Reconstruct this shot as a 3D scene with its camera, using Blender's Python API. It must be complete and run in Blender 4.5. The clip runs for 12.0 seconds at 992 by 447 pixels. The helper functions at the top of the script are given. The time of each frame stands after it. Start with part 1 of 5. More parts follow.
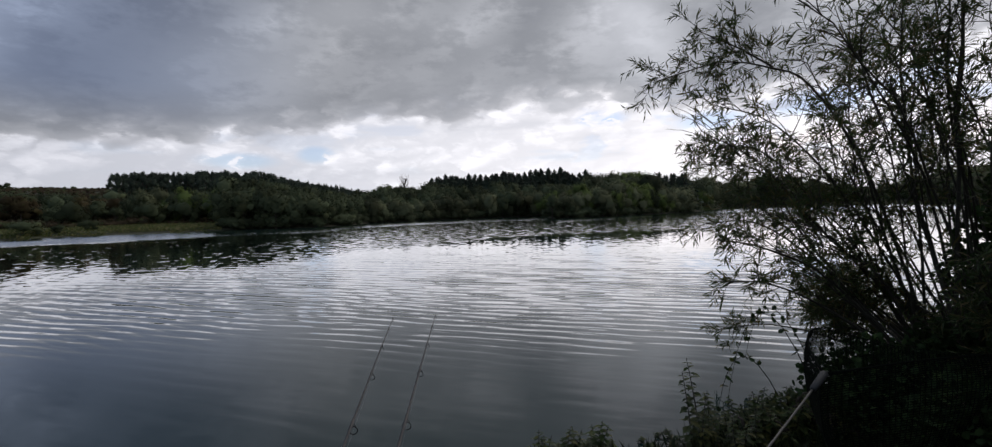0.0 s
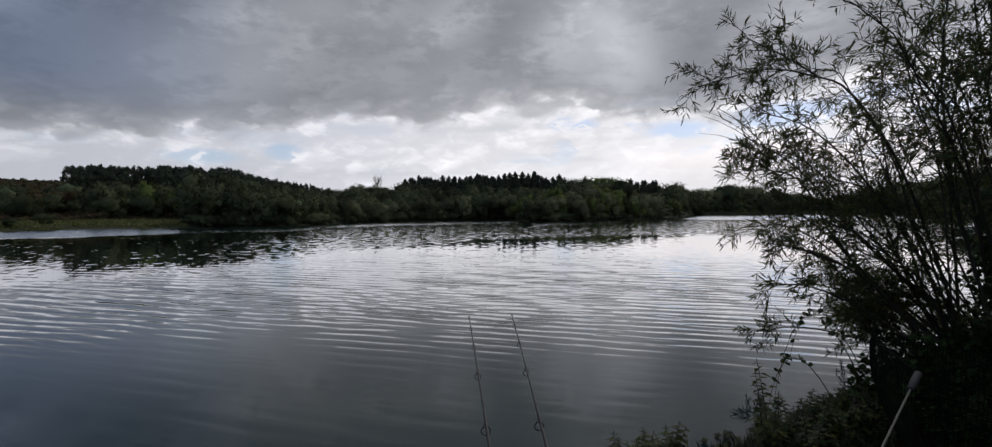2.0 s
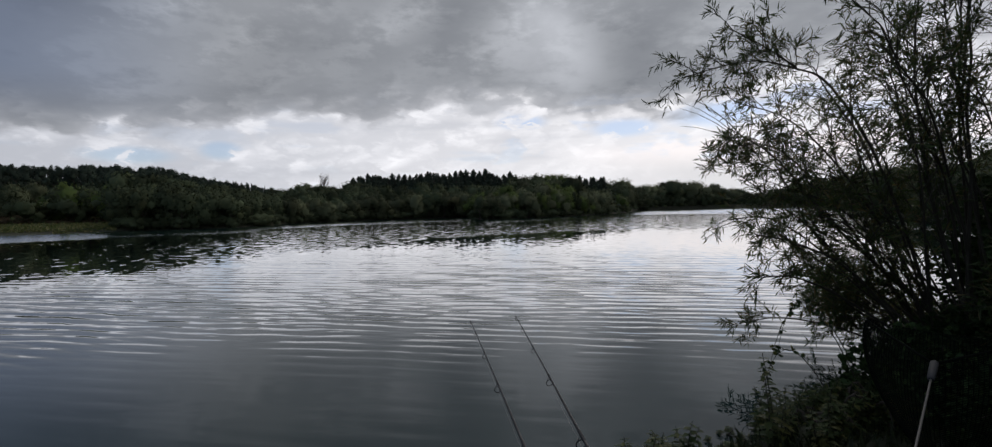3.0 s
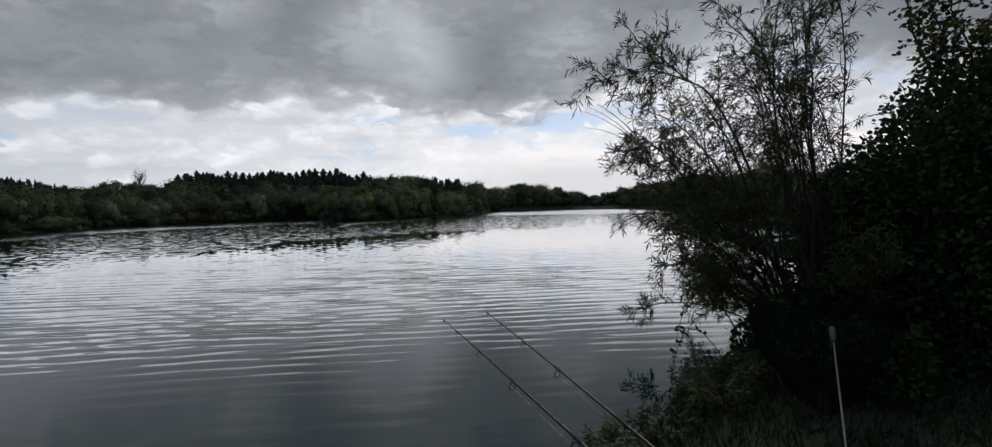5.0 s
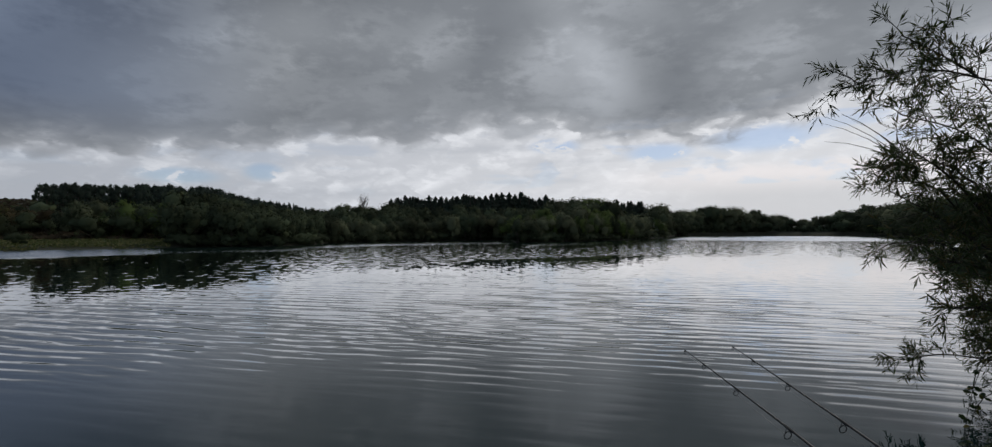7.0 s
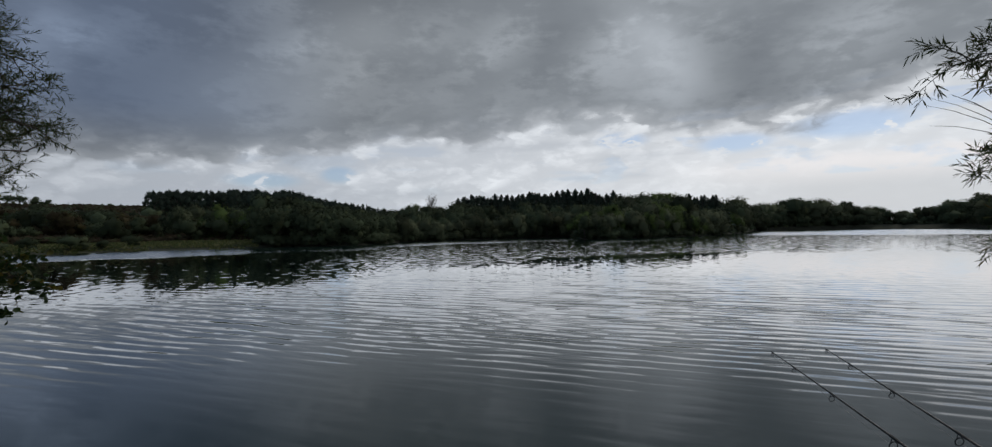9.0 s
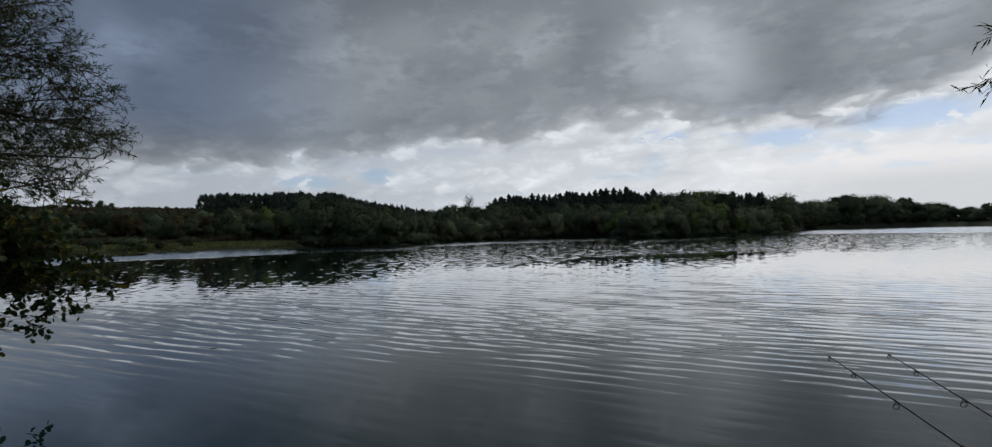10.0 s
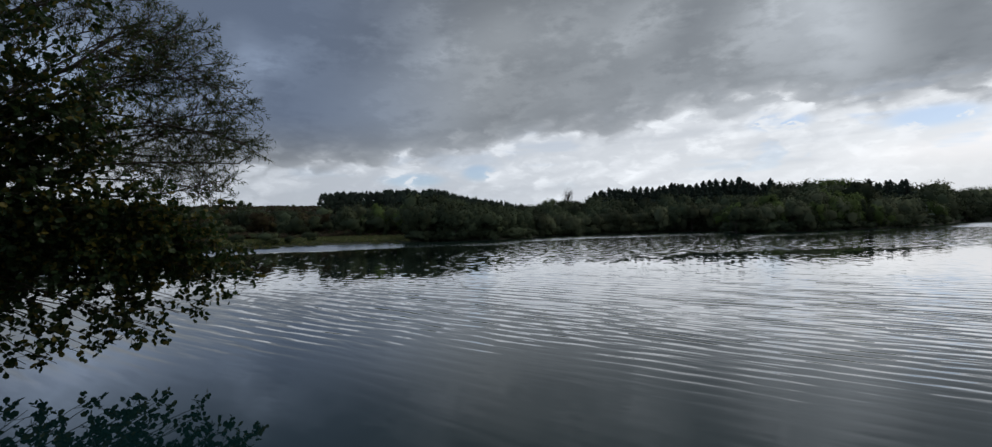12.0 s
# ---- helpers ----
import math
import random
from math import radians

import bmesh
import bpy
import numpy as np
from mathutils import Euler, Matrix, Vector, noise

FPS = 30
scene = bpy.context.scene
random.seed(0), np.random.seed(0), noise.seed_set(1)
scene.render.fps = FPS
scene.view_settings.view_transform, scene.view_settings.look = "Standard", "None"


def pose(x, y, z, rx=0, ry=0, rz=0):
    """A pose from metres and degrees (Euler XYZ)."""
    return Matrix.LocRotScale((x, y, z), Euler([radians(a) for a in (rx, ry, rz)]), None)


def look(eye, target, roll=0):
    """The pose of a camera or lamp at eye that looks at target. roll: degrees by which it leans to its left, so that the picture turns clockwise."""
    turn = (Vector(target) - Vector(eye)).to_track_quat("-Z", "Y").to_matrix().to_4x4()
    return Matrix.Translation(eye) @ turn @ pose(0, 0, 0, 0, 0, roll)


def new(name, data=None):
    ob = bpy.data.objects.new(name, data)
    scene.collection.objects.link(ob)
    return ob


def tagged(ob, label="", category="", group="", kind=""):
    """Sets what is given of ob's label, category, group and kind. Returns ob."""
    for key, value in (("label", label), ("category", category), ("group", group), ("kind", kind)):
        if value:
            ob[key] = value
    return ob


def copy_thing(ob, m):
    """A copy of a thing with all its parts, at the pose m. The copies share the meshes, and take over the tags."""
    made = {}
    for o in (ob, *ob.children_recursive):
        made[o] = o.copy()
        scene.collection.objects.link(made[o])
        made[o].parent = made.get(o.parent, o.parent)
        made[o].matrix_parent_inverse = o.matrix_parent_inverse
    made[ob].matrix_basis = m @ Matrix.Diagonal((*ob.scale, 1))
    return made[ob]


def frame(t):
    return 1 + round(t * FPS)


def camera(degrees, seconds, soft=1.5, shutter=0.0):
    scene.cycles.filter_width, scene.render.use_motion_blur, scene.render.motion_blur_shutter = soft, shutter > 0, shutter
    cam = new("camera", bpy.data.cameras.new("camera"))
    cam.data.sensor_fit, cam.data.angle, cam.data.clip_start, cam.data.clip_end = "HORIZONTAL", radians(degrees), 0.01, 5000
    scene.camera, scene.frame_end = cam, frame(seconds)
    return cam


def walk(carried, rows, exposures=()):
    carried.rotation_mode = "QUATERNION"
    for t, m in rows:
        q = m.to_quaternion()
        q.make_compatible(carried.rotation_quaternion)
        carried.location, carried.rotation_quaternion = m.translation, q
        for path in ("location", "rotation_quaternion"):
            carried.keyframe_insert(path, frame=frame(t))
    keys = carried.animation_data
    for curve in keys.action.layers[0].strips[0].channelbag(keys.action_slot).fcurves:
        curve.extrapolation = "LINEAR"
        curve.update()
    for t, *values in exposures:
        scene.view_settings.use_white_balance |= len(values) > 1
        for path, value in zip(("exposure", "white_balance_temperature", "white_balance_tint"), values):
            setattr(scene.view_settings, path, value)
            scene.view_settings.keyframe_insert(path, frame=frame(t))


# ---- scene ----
cam = camera(90.2, 12.0, soft=1.3)

# seconds, eye x, y, z, turn to the left, tilt up, roll
PATH = (
    (0, 1.001, -0.400, 2.086, -10.30, -1.61, -1.35),
    (0.5, 0.846, -0.275, 2.071, -10.31, -1.73, -1.03),
    (1, 0.635, -0.226, 2.072, -10.90, -1.67, -0.16),
    (1.5, 0.354, -0.266, 2.078, -11.79, -1.36, 0.13),
    (2, 0.181, -0.156, 2.051, -13.69, -1.33, -0.12),
    (2.5, 0.039, 0.102, 2.045, -16.95, -1.51, -0.59),
    (2.7, -0.010, 0.164, 2.042, -17.87, -1.57, -0.77),
    (4.3, -0.554, 0.604, 1.975, -29.57, -1.80, -1.62),
    (4.5, -0.609, 0.653, 1.981, -31.63, -1.87, -1.81),
    (5, -0.765, 0.737, 1.981, -36.24, -1.76, -1.04),
    (5.5, -1.006, 0.868, 1.990, -33.66, 0.55, -0.07),
    (6, -1.054, 0.884, 1.970, -26.83, 0.89, -0.06),
    (6.5, -1.064, 0.907, 1.980, -21.11, 1.03, -0.05),
    (7, -1.103, 0.914, 1.980, -15.74, 1.07, -0.01),
    (7.2, -1.111, 0.921, 1.981, -14.21, 0.96, 0.16),
    (8.8, -1.147, 0.878, 1.991, -8.92, 0.80, -0.63),
    (9, -1.160, 0.886, 1.990, -8.11, 0.85, -0.76),
    (9.5, -1.171, 0.895, 1.983, -6.00, 0.87, -0.79),
    (10, -1.193, 0.884, 1.994, -3.81, 0.88, -1.03),
    (10.5, -1.225, 0.849, 1.993, -1.38, 0.91, -0.91),
    (11, -1.225, 0.849, 1.993, 2.09, 0.75, -0.96),
    (11.5, -1.225, 0.849, 1.993, 5.01, 0.58, -1.14),
    (12, -1.225, 0.849, 1.993, 7.61, 0.49, -1.29),
)


def glance(x, y, z, yaw, pitch, roll):
    a, b = radians(yaw), radians(pitch)
    eye = Vector((x, y, z))
    way = Vector((-math.sin(a) * math.cos(b), math.cos(a) * math.cos(b), math.sin(b)))
    return look(eye, eye + way, roll)


walk(cam, [(row[0], glance(*row[1:])) for row in PATH], exposures=((0.0, 0.34, 6850, 16), (2.0, 0.15, 6850, 15), (4.5, 0.09, 6750, 13), (6.0, -0.05, 6700, 12), (7.0, -0.17, 6700, 12), (9.0, -0.15, 6600, 10), (10.0, -0.12, 6600, 10), (11.0, 0.0, 6600, 10), (12.0, 0.07, 6600, 10)))

# ---------------------------------------------------------------- world and sun
SUN_AZ, SUN_EL = 52.0, 50.0          # degrees right of +y, and above the horizon


class Graph:
    """A small way of writing node trees as formulas."""

    def __init__(self, tree):
        self.tree = tree

    def put(self, kind):
        return self.tree.nodes.new(kind)

    def wire(self, value, socket):
        if isinstance(value, bpy.types.NodeSocket):
            self.tree.links.new(value, socket)
        elif isinstance(value, (tuple, list)) and socket.type == "RGBA" and len(value) == 3:
            socket.default_value = (*value, 1)
        else:
            socket.default_value = value

    def math(self, op, a, b=0.0, c=0.0):
        node = self.put("ShaderNodeMath")
        node.operation = op
        for n, v in enumerate((a, b, c)):
            self.wire(v, node.inputs[n])
        return node.outputs[0]

    def span(self, v, lo, hi, to_lo=0.0, to_hi=1.0):
        node = self.put("ShaderNodeMapRange")
        node.interpolation_type = "SMOOTHSTEP"
        for n, w in enumerate((v, lo, hi, to_lo, to_hi)):
            self.wire(w, node.inputs[n])
        return node.outputs[0]

    def noise(self, vec, scale, detail=4.0, rough=0.55, warp=0.0):
        node = self.put("ShaderNodeTexNoise")
        self.wire(vec, node.inputs["Vector"])
        for key, v in (("Scale", scale), ("Detail", detail), ("Roughness", rough), ("Distortion", warp)):
            self.wire(v, node.inputs[key])
        return node.outputs["Fac"]

    def xyz(self, x, y, z):
        node = self.put("ShaderNodeCombineXYZ")
        for n, v in enumerate((x, y, z)):
            self.wire(v, node.inputs[n])
        return node.outputs[0]

    def split(self, vec):
        node = self.put("ShaderNodeSeparateXYZ")
        self.wire(vec, node.inputs[0])
        return node.outputs

    def mix(self, fac, a, b):
        node = self.put("ShaderNodeMix")
        node.data_type = "RGBA"
        self.wire(fac, node.inputs[0])
        self.wire(a, node.inputs[6])
        self.wire(b, node.inputs[7])
        return node.outputs[2]

    def ramp(self, v, stops):
        node = self.put("ShaderNodeValToRGB")
        self.wire(v, node.inputs[0])
        els = node.color_ramp.elements
        while len(els) < len(stops):
            els.new(0.5)
        for el, (at, tone) in zip(els, stops):
            el.position = at
            el.color = (tone, tone, tone, 1) if isinstance(tone, float) else (*tone, 1)
        return node.outputs[0]

    def lobe(self, az, el, a0, e0, wide, high):
        """A soft round spot of the sky: 1 in its middle, 0 outside."""
        p = self.math("DIVIDE", self.math("SUBTRACT", az, a0), wide)
        q = self.math("DIVIDE", self.math("SUBTRACT", el, e0), high)
        return self.math("EXPONENT", self.math("MULTIPLY", self.math("ADD", self.math("MULTIPLY", p, p), self.math("MULTIPLY", q, q)), -1.0))


def cloudy_world():
    world = bpy.data.worlds.new("cloudy_sky")
    world.use_nodes = True
    tree = world.node_tree
    tree.nodes.clear()
    g = Graph(tree)
    way = g.put("ShaderNodeTexCoord").outputs["Generated"]
    x, y, z = g.split(way)
    az = g.math("MULTIPLY", g.math("ARCTAN2", x, y), 57.2958)
    el = g.math("MULTIPLY", g.math("ARCSINE", z), 57.2958)
    # clear air in the gaps
    sky = g.put("ShaderNodeTexSky")
    sky.sky_type, sky.sun_disc = "NISHITA", False
    sky.sun_elevation, sky.sun_rotation = radians(SUN_EL), radians(SUN_AZ)
    sky.air_density, sky.dust_density = 1.0, 0.6
    clear = g.mix(1.0, sky.outputs[0], (0.078, 0.086, 0.100))
    clear.node.blend_type = "MULTIPLY"
    # coordinates: a flat deck seen in perspective, and the sky's own angles
    deck_at = g.xyz(x, y, g.math("MULTIPLY", z, 1.8))
    turn_at = g.xyz(g.math("MULTIPLY", az, 0.1), g.math("MULTIPLY", el, 0.22), 3.0)
    sway = g.math("SUBTRACT", g.noise(turn_at, 3.0, 4.0, 0.6), 0.5)
    puff_at = g.xyz(g.math("MULTIPLY_ADD", sway, 2.2, g.math("MULTIPLY", az, 0.30)), g.math("MULTIPLY_ADD", sway, 1.4, g.math("MULTIPLY", el, 0.52)), 1.0)

    def billow(vec, scale):
        """Round heaped cloud tops."""
        node = g.put("ShaderNodeTexVoronoi")
        node.feature = "SMOOTH_F1"
        g.wire(vec, node.inputs["Vector"])
        node.inputs["Scale"].default_value = scale
        node.inputs["Smoothness"].default_value = 0.55
        return g.math("SUBTRACT", 1.0, node.outputs["Distance"])

    heaps = g.math("ADD", g.math("MULTIPLY", billow(puff_at, 1.0), 0.65), g.math("MULTIPLY", billow(puff_at, 2.3), 0.35))
    # lower cloud band: white heaps with thin blue gaps
    heap = g.noise(turn_at, 1.25, 6.0, 0.52, 0.15)
    streak = g.noise(g.xyz(g.math("MULTIPLY", az, 0.05), g.math("MULTIPLY", el, 0.42), 9.0), 1.3, 4.0, 0.5)
    glow = g.lobe(az, el, 44.0, 4.0, 42.0, 14.0)
    white = g.mix(g.span(g.math("ADD", g.math("MULTIPLY", heaps, 0.6), g.math("MULTIPLY", heap, 0.5)), 0.45, 0.86), (0.52, 0.54, 0.58), (0.86, 0.87, 0.90))
    white = g.mix(g.math("MULTIPLY", glow, 0.55), white, (1.04, 1.01, 0.99))
    white = g.mix(g.math("MULTIPLY", g.span(streak, 0.50, 0.72), 0.34), white, (0.46, 0.48, 0.52))
    # the pale warm veil under the gap towards the sun
    veil = g.math("MULTIPLY", g.span(az, 24.0, 42.0), g.span(g.math("MULTIPLY_ADD", sway, 2.0, el), 7.6, 6.0))
    white = g.mix(g.math("MULTIPLY", veil, 0.8), white, g.mix(g.span(el, 3.5, 6.5), (0.70, 0.69, 0.69), (1.00, 0.93, 0.90)))
    dim = g.math("MULTIPLY", g.span(az, 4.0, -42.0), 0.50)
    white = g.mix(dim, white, (0.36, 0.38, 0.42))
    gap = g.math("MULTIPLY", g.span(heap, 0.48, 0.40), g.span(streak, 0.42, 0.56))
    gap = g.math("MULTIPLY", gap, g.math("MULTIPLY", g.span(el, 3.5, 5.5), g.span(az, 8.0, 34.0, 0.22, 0.6)))
    tops = g.span(heaps, 0.70, 0.58)
    for a0, e0, wide, high in ((44.0, 9.6, 6.0, 1.5), (34.0, 8.8, 4.0, 1.1), (22.5, 9.9, 3.0, 0.9), (-17.0, 5.6, 4.0, 0.9), (-9.5, 6.4, 2.2, 1.1)):
        spot = g.math("MULTIPLY", g.lobe(az, el, a0, e0, wide, high), g.math("MULTIPLY_ADD", tops, 0.75, 0.35))
        gap = g.math("MAXIMUM", gap, g.span(spot, 0.20, 0.95))
    low = g.mix(g.math("MULTIPLY", gap, 0.56), white, clear)
    # the dark deck, its heaped lower edge by direction
    edge = g.math("MULTIPLY", g.ramp(g.math("DIVIDE", g.math("ADD", az, 180.0), 360.0), EDGE), 40.0)
    rag = g.math("SUBTRACT", g.noise(turn_at, 1.5, 2.0, 0.5, 0.15), 0.5)
    lift = g.math("ADD", g.math("MULTIPLY", rag, 5.0), g.math("MULTIPLY", g.math("SUBTRACT", 0.62, heaps), 2.6))
    height = g.math("ADD", g.math("SUBTRACT", el, edge), lift)
    cover = g.math("ADD", g.math("MULTIPLY", g.span(height, -0.5, 0.9), 0.6), g.math("MULTIPLY", g.span(height, -1.2, 3.4), 0.4))
    fold = g.noise(deck_at, 2.2, 3.0, 0.38)
    broad = g.noise(deck_at, 1.3, 2.0, 0.4)
    tone = g.math("ADD", g.math("MULTIPLY", fold, 0.30), g.math("MULTIPLY", broad, 0.70))
    # soft billows hang under the deck
    tone = g.math("MULTIPLY_ADD", g.math("SUBTRACT", billow(g.xyz(g.math("MULTIPLY_ADD", sway, 1.6, g.math("MULTIPLY", az, 0.10)), g.math("MULTIPLY_ADD", sway, 1.6, g.math("MULTIPLY", el, 0.16)), 5.0), 1.0), 0.55), 0.20, tone)
    az_w = g.math("ADD", az, g.math("MULTIPLY", g.math("SUBTRACT", g.noise(deck_at, 3.0, 3.0, 0.45), 0.5), 18.0))
    el_w = g.math("ADD", el, g.math("MULTIPLY", g.math("SUBTRACT", g.noise(way, 3.5, 3.0, 0.45), 0.5), 12.0))
    for a0, e0, wide, high, shift in LOBES:
        tone = g.math("ADD", tone, g.math("MULTIPLY", g.lobe(az_w, el_w, a0, e0, wide, high), shift))
    deck = g.ramp(tone, DECK)
    rim = g.math("MULTIPLY", g.span(cover, 1.0, 0.5), 0.30)
    deck = g.mix(rim, deck, (0.50, 0.50, 0.52))
    bluish = g.math("MULTIPLY", g.span(az, -6.0, -32.0), g.span(el, 7.0, 13.0))
    deck = g.mix(g.math("MULTIPLY", bluish, 0.7), deck, g.mix(1.0, deck, (0.80, 0.98, 1.32)))
    deck.node.inputs[7].links[0].from_node.blend_type = "MULTIPLY"
    colour = g.mix(cover, low, deck)
    below = g.span(z, -0.02, 0.0)
    colour = g.mix(below, (0.05, 0.06, 0.05), colour)
    cool = g.mix(1.0, colour, (0.945, 1.0, 1.05))
    cool.node.blend_type = "MULTIPLY"
    colour = cool
    back = g.put("ShaderNodeBackground")
    g.wire(colour, back.inputs[0])
    back.inputs[1].default_value = 1.0
    tree.links.new(back.outputs[0], g.put("ShaderNodeOutputWorld").inputs[0])
    scene.world = world


def at_az(az):
    return (az + 180.0) / 360.0


# height of the lower edge of the dark deck by direction, in degrees
EDGE = [(at_az(a), e / 40.0) for a, e in ((-120, 3.0), (-55, 4.6), (-35, 5.6), (-26, 6.8), (-14, 8.4), (-3, 10.4), (6, 10.6), (15, 12.2), (22, 11.6), (30, 10.2), (40, 10.2), (45, 11.8), (52, 13.5), (60, 14.5), (75, 12.0), (150, 4.0))]
# broad lighter (+) and darker (-) cloud masses: az, el, width, height, lift
# the last four, centred above the view, are added to tone the water's reflections
LOBES = ((24.5, 20.5, 4.0, 3.5, 0.15), (28.0, 15.5, 5.5, 3.0, 0.13), (35.0, 21.5, 5.0, 3.5, 0.08), (-34.0, 17.5, 3.0, 4.5, 0.16), (-50.0, 13.0, 6.0, 4.0, 0.25), (-25.0, 18.0, 11.0, 7.0, -0.06), (-4.0, 19.0, 22.0, 7.0, -0.04), (46.0, 21.0, 12.0, 7.0, 0.14), (2.0, 16.0, 12.0, 5.0, -0.08), (37.0, 14.0, 5.0, 2.5, -0.05), (-14.0, 12.0, 14.0, 3.0, -0.07), (13.0, 18.0, 5.0, 5.0, -0.05), (62.0, 14.0, 10.0, 9.0, 0.28), (-42.0, 30.0, 20.0, 8.0, -0.25), (-4.0, 28.0, 10.0, 5.0, -0.10), (25.0, 28.0, 5.0, 4.0, 0.14), (44.0, 28.0, 14.0, 6.0, 0.12))
DECK = [(0.34, (0.140, 0.152, 0.172)), (0.48, (0.200, 0.213, 0.232)), (0.60, (0.30, 0.315, 0.335)), (0.78, (0.52, 0.54, 0.57))]
cloudy_world()

sun_data = bpy.data.lights.new("sun", "SUN")
sun_data.energy, sun_data.angle, sun_data.color = 0.8, radians(14), (1.0, 0.95, 0.88)
sun = new("sun", sun_data)
_a, _e = radians(SUN_AZ), radians(SUN_EL)
sun.matrix_world = look((0, 0, 50), (-50 * math.sin(_a) * math.cos(_e), -50 * math.cos(_a) * math.cos(_e), 50 - 50 * math.sin(_e)))

# ---------------------------------------------------------------- materials


def material(name, base, rough=0.6, metal=0.0, spread=0.25, scale=4.0, fine=0.0, fine_scale=60.0, sheen=0.5, by_object=0.0, by_island=0.0, tint=None):
    """A surface with broad stains, fine grain, relief, and a shade of its own for each piece."""
    m = bpy.data.materials.new(name)
    m.use_nodes = True
    tree = m.node_tree
    g = Graph(tree)
    bsdf = tree.nodes["Principled BSDF"]
    place = g.put("ShaderNodeTexCoord").outputs["Object"]
    patch = g.noise(place, scale, 4.0)
    grain = g.noise(place, fine_scale, 3.0)
    shade = g.math("ADD", g.math("MULTIPLY", g.math("SUBTRACT", patch, 0.5), 2 * spread), 1.0)
    shade = g.math("ADD", shade, g.math("MULTIPLY", g.math("SUBTRACT", grain, 0.5), spread))
    if by_object:
        rnd = g.put("ShaderNodeObjectInfo").outputs["Random"]
        shade = g.math("MULTIPLY", shade, g.math("ADD", g.math("MULTIPLY", g.math("SUBTRACT", rnd, 0.5), 2 * by_object), 1.0))
    geo = g.put("ShaderNodeNewGeometry")
    if by_island:
        rnd = geo.outputs["Random Per Island"]
        shade = g.math("MULTIPLY", shade, g.math("ADD", g.math("MULTIPLY", g.math("SUBTRACT", rnd, 0.5), 2 * by_island), 1.0))
    colour = base
    if tint:
        which = geo.outputs["Random Per Island"] if by_island else patch
        colour = g.mix(g.span(which, 0.62, 0.95), base, tint)
    tone = g.mix(1.0, colour, g.xyz(shade, shade, shade))
    tone.node.blend_type = "MULTIPLY"
    g.wire(tone, bsdf.inputs["Base Color"])
    bsdf.inputs["Roughness"].default_value = rough
    bsdf.inputs["Metallic"].default_value = metal
    bsdf.inputs["Specular IOR Level"].default_value = sheen
    if fine:
        bump = g.put("ShaderNodeBump")
        bump.inputs["Strength"].default_value = fine
        bump.inputs["Distance"].default_value = 0.01
        g.wire(grain, bump.inputs["Height"])
        g.wire(bump.outputs[0], bsdf.inputs["Normal"])
    return m


def leafy(name, base, tint, glow=0.35, rough=0.5, island=0.35, each=0.15, sheen=0.3):
    """Leaves: a little light comes through them."""
    m = material(name, base, rough=rough, spread=0.2, scale=1.5, fine_scale=30.0, by_island=island, by_object=each, tint=tint, sheen=sheen)
    tree = m.node_tree
    g = Graph(tree)
    bsdf, out = tree.nodes["Principled BSDF"], tree.nodes["Material Output"]
    thin = g.put("ShaderNodeBsdfTranslucent")
    g.wire(bsdf.inputs["Base Color"].links[0].from_socket, thin.inputs[0])
    both = g.put("ShaderNodeMixShader")
    both.inputs[0].default_value = glow
    tree.links.new(bsdf.outputs[0], both.inputs[1])
    tree.links.new(thin.outputs[0], both.inputs[2])
    tree.links.new(both.outputs[0], out.inputs[0])
    return m


# wave trains: length in metres, degrees right of +y that they come from, steepness, seed;
# short ripples near the bank, longer ones out on the lake
RIPPLES = ((0.41, 29.0, 0.056, 1.0), (0.34, 34.0, 0.030, 61.0), (0.26, 22.0, 0.018, 17.0))
WAVES = ((0.58, 26.0, 0.042, 31.0), (0.78, 22.0, 0.016, 11.0), (0.45, 31.0, 0.020, 81.0))
RUFFLE, DASH, FINE = 0.42, 0.30, 0.060


